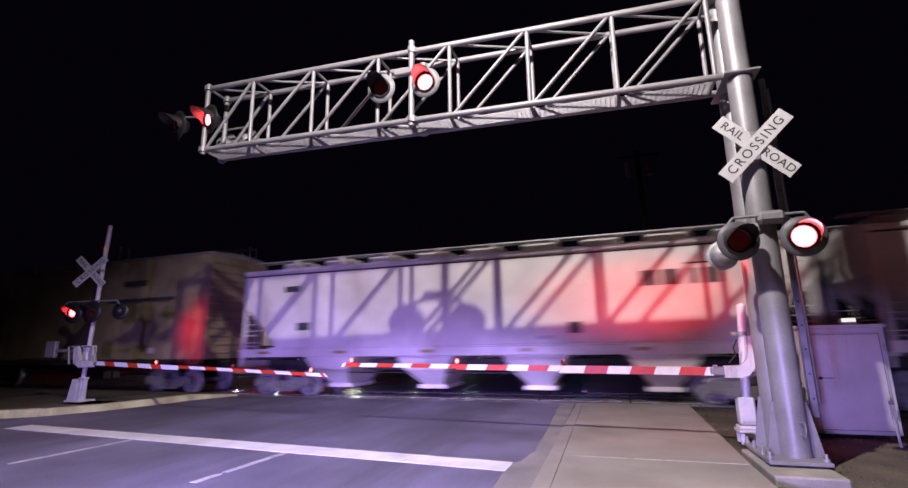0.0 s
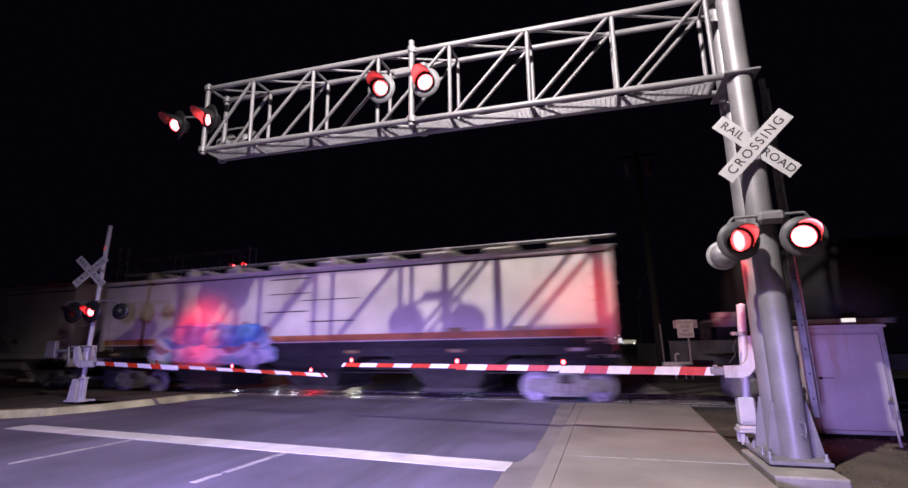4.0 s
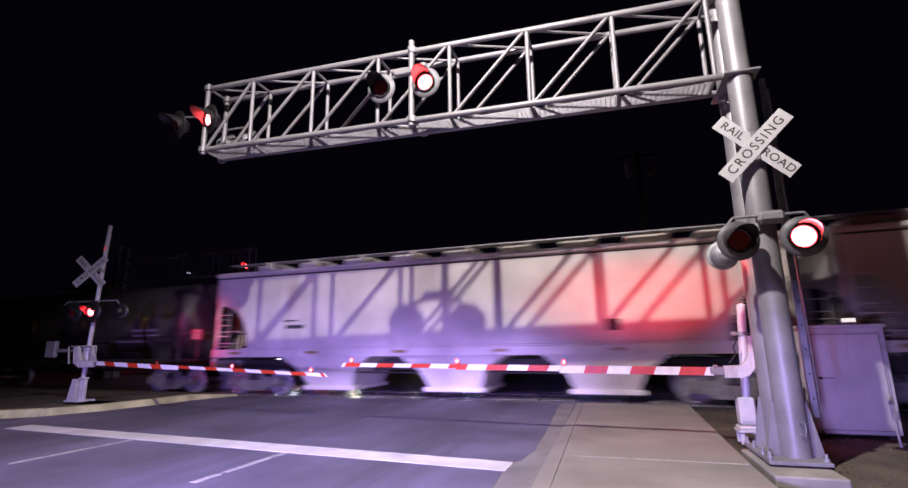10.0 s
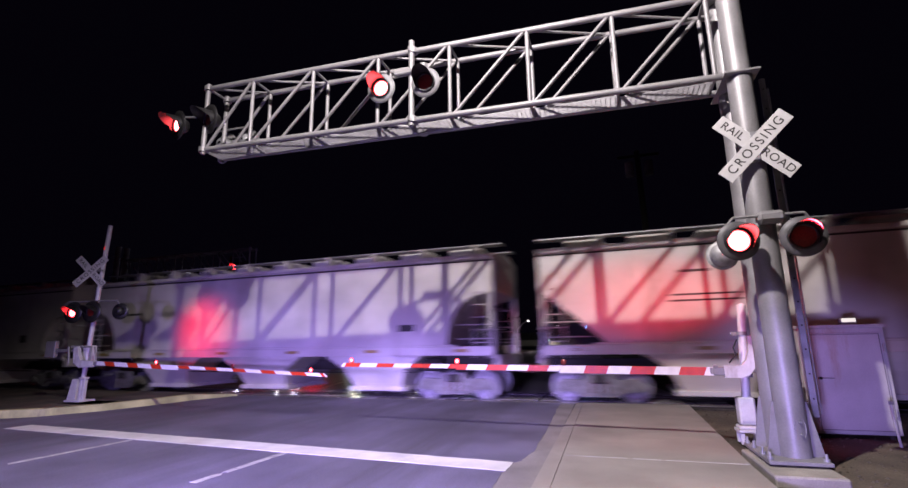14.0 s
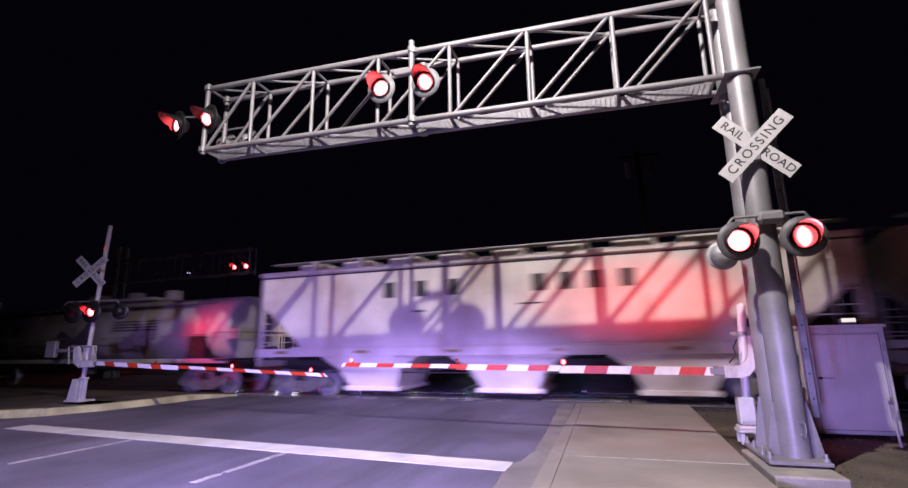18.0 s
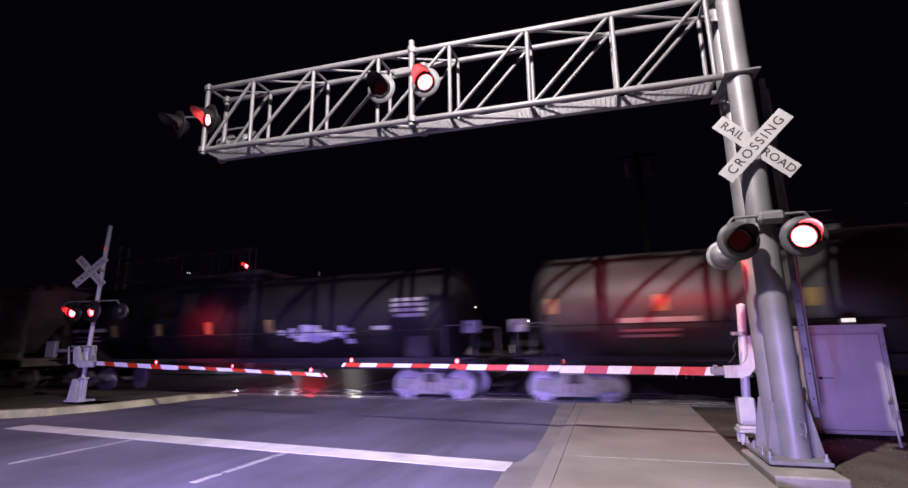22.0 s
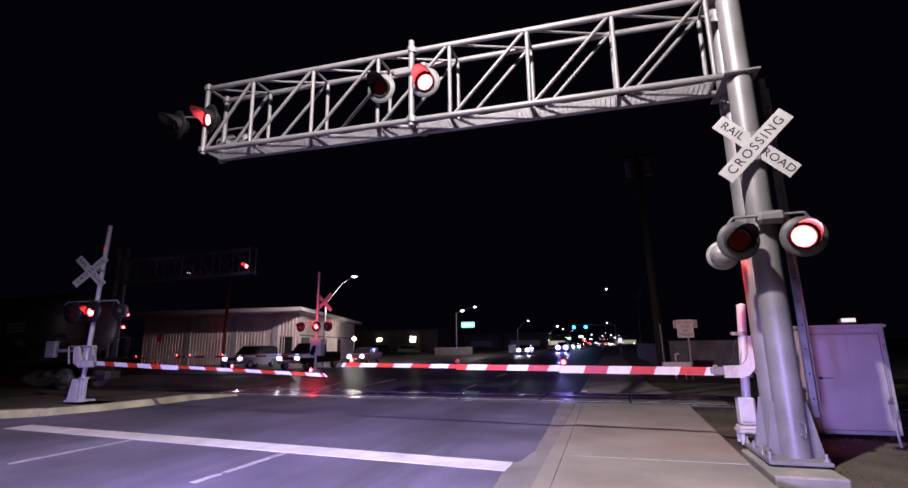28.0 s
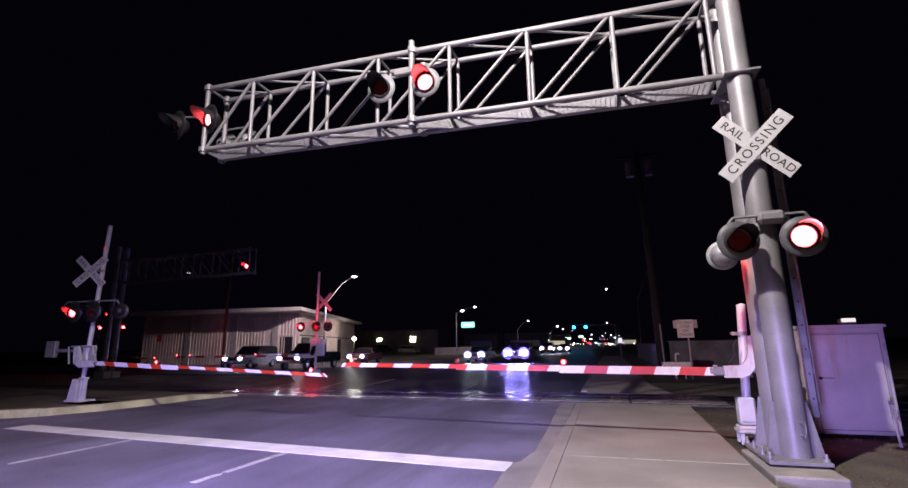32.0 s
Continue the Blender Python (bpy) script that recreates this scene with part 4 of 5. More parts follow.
    bars(car, "stencil_mark", marks, -w - 0.003, MARK_PALE)
    for i in range(6):
        x = -h + 1.0 + (2 * h - 2.0) * i / 5
        part("reflector_strip", Shape().box((x, -w * 0.985 - 0.108, low - 0.10), (0.45, 0.004, 0.09)), REFLECT, car)
    if band:
        part("colour_band", Shape().box((0, -w - 0.003, 1.86), (2 * h - 0.4, 0.004, 0.20)), band, car)
    return car, h


def tank_car(label, left, right, paint, r=1.48, zc=2.66, white=False, placards=(), dark=(), spots=(), spot_z=2.58, platform=False, tags=()):
    car, h = freight_car("tank_car", label, left, right)
    prof = [(0.001, -h)] + [(r * math.sin(a), -h + (0.16 if white else 0.62) * (1 - math.cos(a))) for a in [radians(15 * i) for i in range(1, 7)]]
    prof = prof + [(rr, -z) for rr, z in prof[::-1]]
    part("tank", Shape().lathe(prof, 56, pose(0, 0, zc) @ pose(0, 0, 0, 0, 90, 0)), paint, car)
    for i in range(5):
        x = -h + 1.0 + (2 * h - 2.0) * i / 4
        part("weld_band", Shape().lathe([(r, -0.03), (r + 0.008, -0.03), (r + 0.008, 0.03), (r, 0.03)], 48, pose(x, 0, zc, 0, 90, 0)), paint, car)
    part("centre_sill", Shape().box((0, 0, 0.98), (2 * h + 0.4, 0.5, 0.30), 0.02), UNDER, car)
    for y in (-1.32, 1.32):
        part("side_sill", Shape().box((0, y, 1.16), (2 * h + 0.2, 0.10, 0.16), 0.01), SIGN_WHITE if white else UNDER, car)
    for sgn in (-1, 1):
        part("saddle", Shape().prism([(sgn * (h - 1.0), 1.05), (sgn * (h - 1.9), 1.05), (sgn * (h - 1.8), 2.1), (sgn * (h - 1.1), 2.1)], -1.25, 1.25), UNDER, car)
        part("end_platform", Shape().box((sgn * (h + 0.02), 0, 1.20), (0.9, 2.9, 0.06), 0.01), UNDER, car)
        hr = Shape()
        for y in (-1.4, 1.4):
            hr.path([(sgn * (h + 0.4), y, 1.2), (sgn * (h + 0.4), y, 2.15), (sgn * (h - 0.5), y, 2.15), (sgn * (h - 0.5), y, 1.2)], 0.018, 6)
        hr.rod((sgn * (h + 0.4), -1.4, 2.15), (sgn * (h + 0.4), 1.4, 2.15), 0.018, n=6)
        part("hand_rail", hr, TRUCK, car)
        part("end_plate", Shape().box((sgn * (h + 0.30), -1.38, 2.1), (0.45, 0.02, 0.36), 0.005), PLACARD, car)
        truck(car, sgn * (h - 1.12))
    for y in (-1, 1):
        part("side_rail", Shape().rod((-h + 0.6, y * 1.53, 2.05), (h - 0.6, y * 1.53, 2.05), 0.018, n=6), UNDER if not white else paint, car)
        for i in range(7):
            x = -h + 0.8 + (2 * h - 1.6) * i / 6
            part("rail_post", Shape().rod((x, y * 1.36, 1.95), (x, y * 1.53, 2.05), 0.014, n=6), UNDER, car)
    part("dome", Shape().lathe([(0.46, -0.1), (0.46, 0.32), (0.36, 0.40), (0.001, 0.42)], 22, pose(0, 0, zc + r)), paint, car)
    part("top_platform", Shape().box((0, 0, zc + r + 0.11), (2.5, 1.9, 0.05) if not white else (3.4, 0.9, 0.12), 0.01, pose(2.0 if white else 0, 0, 0)), paint if white else GALV if platform else UNDER, car, "steel roof platform")
    for y in (-0.92, 0.92) if platform else ():
        rail = Shape()
        for z in (0.34, 0.6):
            rail.rod((-1.2, y, zc + r + z), (1.2, y, zc + r + z), 0.018, n=6)
        for x in (-1.2, 0, 1.2):
            rail.rod((x, y, zc + r + 0.1), (x, y, zc + r + 0.6), 0.018, n=6)
        part("platform_rail", rail, UNDER, car)
    ladder_part(car, 0.9, -1.56, 1.1, zc + r + 0.05, UNDER if not white else paint)
    part("bottom_outlet", Shape().lathe([(0.34, 0.35), (0.30, 0.0), (0.16, -0.06), (0.14, -0.28)], 16, pose(0, 0, 0.88)), TRUCK, car)
    if white:
        for x in (2.2, 4.3):
            part("top_fitting", Shape().box((x, 0, zc + r + 0.22), (0.5, 0.45, 0.42), 0.04), paint, car)
        part("walkway", Shape().box((0, -1.0, zc + r - 0.28), (2 * h - 2.4, 0.35, 0.04)), GALV, car)
    def on_side(name, x, z, wd, ht, material):
        """A mark that follows the tank's round side."""
        n, v = 4, []
        for i in range(n + 1):
            a = math.asin(max(-0.98, min(0.98, (z - ht / 2 + ht * i / n - zc) / r)))
            for sx in (-1, 1):
                v.append((x + sx * wd / 2, -(r + 0.012) * math.cos(a), zc + (r + 0.012) * math.sin(a)))
        part(name, Shape().add(v, [(2 * i, 2 * i + 1, 2 * i + 3, 2 * i + 2) for i in range(n)]), material, car)
    for x, z, wd, ht in placards:
        on_side("stencil_mark", x, z, wd, ht, MARK_PALE)
    for x, z, wd, ht in dark:
        on_side("stencil_mark", x, z, wd, ht, MARK_DARK)
    for x in spots:
        on_side("reflector_square", x, spot_z, 0.30, 0.42, REFLECT)
    for i in range(26 if tags else 0):
        on_side("painted_tag", random.uniform(tags[0], tags[1]), random.uniform(tags[2], tags[3]), random.uniform(0.12, 0.5), random.uniform(0.08, 0.28), G_LILAC if i % 3 else G_WHITE)
    couple(car, h, 0.42)
    return car, h


def boxcar(label, left, right):
    car, h = freight_car("box_car", label, left, right)
    part("body", Shape().box((0, 0, 3.14), (2 * h, 3.02, 3.86), 0.03), BOX_TAN, car)
    part("roof", Shape().prism([(-1.55, 5.04), (1.55, 5.04), (1.5, 5.12), (0, 5.24), (-1.5, 5.12)], -h, h, pose(0, 0, 0, 0, 0, 90)), GALV_DULL, car)
    for i in range(13):
        x = -h + 0.3 + (2 * h - 0.6) * i / 12
        for y in (-1.53, 1.53):
            part("side_rib", Shape().box((x, y, 3.14), (0.09, 0.06, 3.76), 0.01), BOX_TAN, car)
    for sgn in (-1, 1):
        for i in range(12):
            part("end_corrugation", Shape().rod((sgn * (h + 0.005), -1.35, 1.45 + 0.3 * i), (sgn * (h + 0.005), 1.35, 1.45 + 0.3 * i), 0.06, n=8), BOX_TAN, car)
        ladder_part(car, sgn * (h - 0.35), -1.60, 1.0, 4.9, BOX_TAN)
        s = Shape()
        for i in range(9):
            s.rod((sgn * (h + 0.09), -1.4, 1.3 + 0.38 * i), (sgn * (h + 0.09), -0.95, 1.3 + 0.38 * i), 0.015, n=6)
        part("end_ladder", s, REFLECT, car, "yellow end ladder rungs")
        truck(car, sgn * (h - 2.0))
    part("door", Shape().box((0, -1.56, 3.05), (3.0, 0.06, 3.5), 0.01), BOX_TAN, car)
    part("centre_sill", Shape().box((0, 0, 1.0), (2 * h, 0.5, 0.34), 0.02), UNDER, car)
    for y in (-1.48, 1.48):
        part("side_sill", Shape().box((0, y, 1.12), (2 * h, 0.1, 0.22), 0.01), UNDER, car)
    bars(car, "stencil_mark", [(h - 3.6, 4.1, 1.3, 0.22), (h - 3.2, 3.45, 3.4, 0.13)], -1.568, MARK_DARK)
    bars(car, "stencil_mark", [(h - 2.4, 1.55, 0.3, 0.2)], -1.568, MARK_PALE)
    couple(car, h, 0.12)


random.seed(11)


def graffiti(car, x0, x1, z0, z1, colours, y=-1.553, number=26):
    """Soft-edged painted patches, overlapping, on the car's near side."""
    for i in range(number):
        cx, cz = random.uniform(x0, x1), random.uniform(z0, z1)
        rx, rz = random.uniform(0.25, 0.7), random.uniform(0.18, 0.42)
        n = 14
        poly = [(cx + rx * math.cos(2 * math.pi * k / n) * random.uniform(0.7, 1.1), min(z1 + 0.25, cz + rz * math.sin(2 * math.pi * k / n) * random.uniform(0.7, 1.1))) for k in range(n)]
        part("painted_tag", Shape().prism(poly, y - 0.003 - 0.0006 * i, y), colours[i % len(colours)], car)



boxcar("dusty tan box car with yellow end ladder", -30.5, -13.65)
b, h = covered_hopper("weathered off-white four-bay covered hopper with stencilled mark", -11.9, 4.85, HOPPER_A, "slant", 4, 3.3, False, cut=1.5,
                      dark=[(4.75, 3.22, 0.42, 0.40), (5.28, 3.22, 0.42, 0.40), (5.82, 3.22, 0.20, 0.40), (6.25, 3.22, 0.36, 0.40), (6.1, 3.55, 0.9, 0.05), (-6.4, 3.5, 0.6, 0.2), (-5.9, 2.25, 0.5, 0.25), (2.8, 2.0, 0.35, 0.3)], marks=[(2.0, 1.75, 0.5, 0.1)])
b, h = covered_hopper("off-white four-bay covered hopper with faded painted tags along the sill", 6.0, 24.85, HOPPER_A, "slant", 4, 3.75, False, cut=1.6, dark=[(6.0, 2.0, 0.3, 0.2), (3.4, 2.1, 1.6, 0.04)])
graffiti(b, -5.0, 5.5, 1.72, 2.05, [G_YELLOW, G_MAUVE, G_WHITE, G_YELLOW, G_PINK])
b, h = covered_hopper("pale covered hopper with orange band and large painted tags", 26.6, 45.7, HOPPER_B, "full", 3, 4.8, True, band=ORANGE_BAND, cut=2.4, sill=UNDER,
                      dark=[(-0.8, 3.85, 1.6, 0.04), (-0.8, 3.35, 1.7, 0.03), (-0.9, 2.75, 1.7, 0.04), (0.9, 2.4, 1.7, 0.04), (0.8, 3.1, 2.2, 0.03)])
# one even dark bar along the lower side, below the orange band
bars(b, "sill_dark_bar", [(0, 1.62, 2 * h - 0.5, 0.22)], -1.556, UNDER)
bars(b, "reflector_strip", [(5.1, 2.02, 0.5, 0.12), (7.0, 2.02, 0.55, 0.12)], -1.558, REFLECT)
graffiti(b, -6.2, -1.6, 1.45, 2.25, [G_WHITE, G_SKY, G_PINK, G_WHITE, G_LILAC], -1.665, number=60)
graffiti(b, -5.6, -2.0, 1.85, 2.15, [G_BLUE, G_SKY, G_BLUE, G_BLUE], -1.705, number=40)
graffiti(b, -6.4, -1.4, 1.22, 1.42, [G_LILAC, G_WHITE, G_SKY], -1.665, 40)
LINES = lambda x, z: [(x, z, 1.9, 0.13), (x - 0.2, z - 0.26, 1.4, 0.07), (x - 0.2, z - 0.40, 1.4, 0.07)]
tank_car("dirty black tank car with pale stencilled lines", 48.6, 64.7, TANK_BLACK, placards=LINES(-6.0, 2.0) + [(7.35, 2.95, 0.62, 0.55), (5.7, 2.25, 1.2, 0.10), (5.9, 2.45, 0.9, 0.08), (5.9, 2.05, 1.1, 0.08), (4.3, 2.0, 0.6, 0.12), (1.0, 2.15, 0.5, 0.1)], spots=())
tank_car("black tank car with yellow reflector squares", 67.0, 83.4, TANK_BLACK, placards=LINES(-5.5, 2.25) + [(6.2, 2.5, 1.1, 0.1), (6.2, 2.3, 1.2, 0.1), (5.0, 2.1, 1.9, 0.08), (2.0, 2.05, 1.9, 0.08), (-4.9, 2.38, 2.9, 0.22)], spots=(-7.75, -4.4, -0.9, 1.1, 4.7, 7.5), spot_z=2.1)
tank_car("black tank car with yellow reflector squares and stencilled lines", 85.3, 99.8, TANK_GREY, placards=LINES(-4.9, 2.2) + [(5.0, 2.3, 1.3, 0.1), (5.0, 2.1, 1.3, 0.1), (4.0, 1.9, 2.0, 0.08)], spots=(-7.0, -4.0, -1.3, 1.8, 5.0))
for label, l, r, paint, dk in (("clean pale covered hopper with curved end openings", 101.1, 118.6, HOPPER_B, [(4.6, 2.05, 0.35, 0.3), (-5.6, 2.45, 0.6, 0.05), (-5.4, 2.25, 0.7, 0.12)]),
                               ("long pale covered hopper with curved end openings", 119.6, 139.8, HOPPER_C, [(3.0, 2.05, 0.5, 0.2), (-8.0, 2.3, 0.8, 0.25), (7.4, 2.1, 0.4, 0.3)]),
                               ("light grey covered hopper with curved end openings", 141.1, 157.6, HOPPER_C, [(-6.0, 2.9, 0.9, 0.08), (5.5, 2.1, 0.5, 0.2)])):
    covered_hopper(label, l, r, paint, "arc", 3, 4.3, True, dark=dk, cut=1.45)
covered_hopper("light grey covered hopper with slanted ends and yellow markers", 158.9, 176.0, HOPPER_C, "slant", 3, 4.3, True, cut=1.75,
               dark=[(-4.6, 3.35, 0.7, 0.07), (-4.4, 2.75, 1.6, 0.05), (-4.4, 2.60, 1.7, 0.05)], sill=HOPPER_D)
tank_car("white tank car with roof fittings and dark striped marks", 177.4, 194.5, TANK_WHITE, r=1.22, zc=2.32, white=True,
         dark=[(x + dx, 2.66 - 0.11 * k, wd, 0.05) for x in (-4.6, 3.4) for k in range(4) for dx, wd in ((0, 1.5), (1.3, 0.7))], placards=())
BIG_MARKS = [(x, 3.28, 0.40, 0.48) for x in (-3.6, -2.55, -1.5, 1.05, 1.80, 2.55, 3.4)]
covered_hopper("dirty white covered hopper with large dark lettering bars and sloped ends", 196.1, 213.1, HOPPER_D, "slant", 3, 4.4, True, dark=BIG_MARKS + [(-2.6, 2.6, 0.4, 0.06), (0.8, 2.7, 0.7, 0.05), (6.0, 2.0, 0.3, 0.2)], cut=1.75, top=4.04)
covered_hopper("rust-streaked white ribbed covered hopper with sloped ends", 214.4, 231.0, mat("hopper_rust_streaked", (0.62, 0.56, 0.50), 0.65, 0, 0.16, 0.8, 0.08, 40, (0.19, 0.11, 0.07), 0.4), "slant", 3, 4.3, True, ribs=14, cut=1.6, top=4.04, dark=[(3.6, 1.9, 0.4, 0.3), (4.2, 1.9, 0.3, 0.3)])
tank_car("black tank car with yellow reflector squares and stencilled lines", 233.1, 250.4, TANK_BLACK, placards=LINES(-7.0, 2.35) + [(7.0, 2.98, 1.15, 0.1), (7.0, 2.82, 1.15, 0.1), (7.0, 2.66, 1.1, 0.1), (7.0, 2.50, 0.9, 0.1), (6.0, 2.15, 0.6, 0.12)], spots=(-5.6, -3.3, -0.9, 1.8), spot_z=2.3, tags=(1.9, 4.9, 1.75, 2.2))
for l, r in ((252.4, 268.7), (270.2, 286.2), (287.9, 304.2)):
    tank_car("grey-black tank car with yellow reflector squares and end handrails", l, r, TANK_GREY, placards=LINES(-4.8, 2.15) + [(5.6, 2.75, 1.1, 0.1), (5.6, 2.6, 1.1, 0.1), (5.6, 2.45, 1.0, 0.1), (5.7, 1.95, 0.5, 0.3), (1.6, 1.95, 0.9, 0.1)], spots=(-7.5, -4.7, -1.4, 1.3, 5.2), platform=True)

# ---- beyond the tracks
TRAFFIC = []
far = cantilever(pose(-29.0, 22.6, 0.23, 0, 0, 180), False)
for x, lit in ((-9.66, True), (-8.84, False)):
    hooded_lamp(far, pose(x, 0.30, 5.95, 0, 0, 180), lit, MAST_BEAT, seen=LIT_FAR)
part("lamp_bracket", Shape().path([(-9.4, 0.2, 6.55), (-8.95, 0.1, 6.5), (-8.5, 0.2, 6.55)], 0.022), GALV_DULL, far)
for y in (0.0, 0.56):
    part("footing", Shape().box((0.0, y, -0.1), (0.8, 0.5, 0.4), 0.02), CONCRETE, far, "concrete footing")
# glowing rod put in for a glint off a lens, not a lamp
part("tail_light_or_glint", Shape().rod((-5.2, -0.1, 5.85), (-5.2, 0.1, 5.85), 0.03, n=10), glow("lens_glint", (0.8, 0.8, 1.0), 1.5), far)

PINKISH = mat("gate_paint_dull", (0.55, 0.52, 0.53), 0.5, 0.1, 0.1)
fgate = thing("crossing_gate", "crossing gate mast beyond the tracks seen from behind with lowered arm", "barrier", pose(-16.95, 26.0, -0.05))
part("base_casting", Shape().box((0, 0, 0.15), (0.5, 0.5, 0.3), 0.03), PINKISH, fgate)
part("mast", Shape().rod((0, 0, 0.2), (0, 0, 6.25), 0.075, n=14), PINKISH, fgate)
part("mechanism", Shape().box((0.1, 0.0, 1.6), (0.75, 0.5, 1.0), 0.04), PINKISH, fgate)
part("arm_support", Shape().prism([(-1.0, 1.0), (0.0, 1.0), (0.2, 1.7), (-0.1, 1.7), (-0.3, 1.25), (-1.0, 1.2)], -0.25, -0.12), PINKISH, fgate)
part("lamp_bracket", Shape().rod((-1.1, 0, 3.12), (1.0, 0, 3.12), 0.03, n=8), PINKISH, fgate)
hooded_lamp(fgate, pose(-0.98, -0.25, 2.86), True, LEFT_BEAT, seen=LIT_FAR)
hooded_lamp(fgate, pose(0.12, -0.25, 2.86), False, LEFT_BEAT, seen=LIT_FAR)
hooded_lamp(fgate, pose(0.62, 0.25, 2.86, 0, 0, 180), False, LEFT_BEAT, seen=LIT_FAR)
CB_BACK = mat("sign_back", (0.45, 0.42, 0.42), 0.5, 0.4, 0.1)
for a in (-45, 45):
    part("crossbuck_board", Shape().box((0.35, 0.12 + a * 0.0002, 4.35), (1.5, 0.008, 0.23), 0.003, pose(0.35, 0, 4.35) @ pose(0, 0, 0, 0, a, 0) @ pose(-0.35, 0, -4.35)), CB_BACK, fgate)
gate_arm(fgate, pose(-1.0, -0.2, 1.12, 0, 0, 0), 10.2, [(0.8 + 1.6 * k, 1.6 + 1.6 * k) for k in range(6)], ((9e9, 0.115),), ((3.2, LEFT_BEAT, True), (5.76, LEFT_BEAT, False), (8.4, None, True), (9.5, None, True)))

mast2 = thing("signal_mast", "dark signal mast with red flashing lamps and a lowered arm", "signal mast", pose(-40.6, 30.0, -0.05))
part("mast", Shape().rod((0, 0, 0), (0, 0, 5.2), 0.07, n=10), DARK_TRUSS, mast2)
part("lamp_bracket", Shape().rod((-0.9, 0, 3.78), (3.1, 0, 3.73), 0.03, n=8), DARK_TRUSS, mast2)
for x, z, lit, beat in ((-0.78, 3.5, False, MAST_BEAT), (0.43, 3.47, True, MAST_BEAT), (3.0, 3.45, True, MAST_BEAT), (1.1, 4.52, True, LEFT_BEAT), (3.3, 4.46, False, LEFT_BEAT)):
    hooded_lamp(mast2, pose(x, -0.2, z, 0, 0, 30) @ Matrix.Scale(0.8, 4), lit, beat, shield=0.2, seen=LIT_FAR)
part("lamp_bracket", Shape().rod((0.0, 0, 4.76), (3.4, 0, 4.70), 0.03, n=8), DARK_TRUSS, mast2)
gate_arm(mast2, pose(0.3, -0.2, 1.27, 0, -3.5, 180), 6.7, [(0.7 + 1.4 * k, 1.4 + 1.4 * k) for k in range(4)], ((9e9, 0.09),), ((4.5, LEFT_BEAT, False), (6.4, LEFT_BEAT, True)), 1)

sign = thing("marker_sign", "small red square sign on a thin post", "sign", pose(-35.2, 31.0, -0.06))
part("post", Shape().box((0, 0, 1.4), (0.06, 0.05, 2.8)), GALV_DULL, sign)
part("sign_plate", Shape().box((0.22, -0.04, 2.55), (0.48, 0.01, 0.58), 0.004), mat("red_sign", (0.5, 0.03, 0.02), 0.4, 0, 0.08), sign)

# the low building with ribbed walls and an overhanging flat roof
WALL = mat("ribbed_wall_paint", (0.80, 0.68, 0.66), 0.7, 0, 0.1, 0.8, 0.1)
SOFFIT = mat("fascia_white", (0.62, 0.58, 0.58), 0.6, 0, 0.08)
hall = thing("warehouse", "low commercial building with ribbed pale walls and overhanging flat roof", "building")
A, Bc, C, D = (-28.9, 41.2), (-38.4, 69.5), (-56, 66), (-46, 38.9)
part("wall", Shape().plate([A, Bc, C, D], -0.06, 4.93), WALL, hall)
part("roof", Shape().plate([(-26.92, 38.6), (-36.57, 68.52), (-55.0, 64.66), (-45.35, 35.99)], 4.94, 5.27), SOFFIT, hall)
for i in range(52):
    f = i / 51
    x, y = D[0] + (A[0] - D[0]) * f, D[1] + (A[1] - D[1]) * f
    if 40 < i < 44:
        continue
    part("wall_rib", Shape().box((x, y - 0.03, 2.25), (0.16, 0.08, 4.6), 0.01), WALL, hall)
for f in (0.86, 0.60, 0.30):
    x, y = D[0] + (A[0] - D[0]) * f, D[1] + (A[1] - D[1]) * f
    part("pier", Shape().box((x, y - 0.08, 2.4), (0.75, 0.14, 4.9), 0.02), SOFFIT, hall)
for f, w in ((0.08, 2.6), (0.35, 1.6), (0.62, 1.6)):
    x, y = A[0] + (Bc[0] - A[0]) * f, A[1] + (Bc[1] - A[1]) * f
    win = part("window", Shape().box((0, 0, 1.6), (w, 0.12, 1.9), 0.01), mat("dark_glass", (0.02, 0.022, 0.03), 0.6, 0, 0.05), hall, "dark glazed shopfront", pose(x + 0.05, y, 0, 0, 0, -71.5))
    part("window_frame", Shape().box((0, -0.08, 2.6), (w + 0.2, 0.1, 0.12)).box((0, -0.08, 0.6), (w + 0.2, 0.1, 0.12)), SOFFIT, win)
front_win = part("window", Shape().box((-30.3, 41.0, 1.75), (1.7, 0.16, 1.7), 0.01), MATS["dark_glass"], hall, "dark glazed window with pale frame")
part("window_frame", Shape().box((-30.3, 40.95, 2.66), (2.0, 0.2, 0.12)).box((-30.3, 40.95, 0.86), (2.0, 0.2, 0.1)).box((-30.3, 40.93, 1.75), (0.07, 0.12, 1.7)), SOFFIT, front_win)
part("wall_band", Shape().box((0, 0, 2.75), (29, 0.06, 0.12), 0, pose((A[0] + Bc[0]) / 2 + 0.05, (A[1] + Bc[1]) / 2, 0, 0, 0, -71.5)), mat("dark_band", (0.05, 0.04, 0.06), 0.5), hall)
rear = thing("shop_row", "long dark single-storey shops far behind the car park", "building")
part("wall", Shape().box((-59.5, 118, 2.5), (40, 10, 5.2)), mat("dull_block_wall", (0.16, 0.15, 0.14), 0.8, 0, 0.15, 0.5), rear)
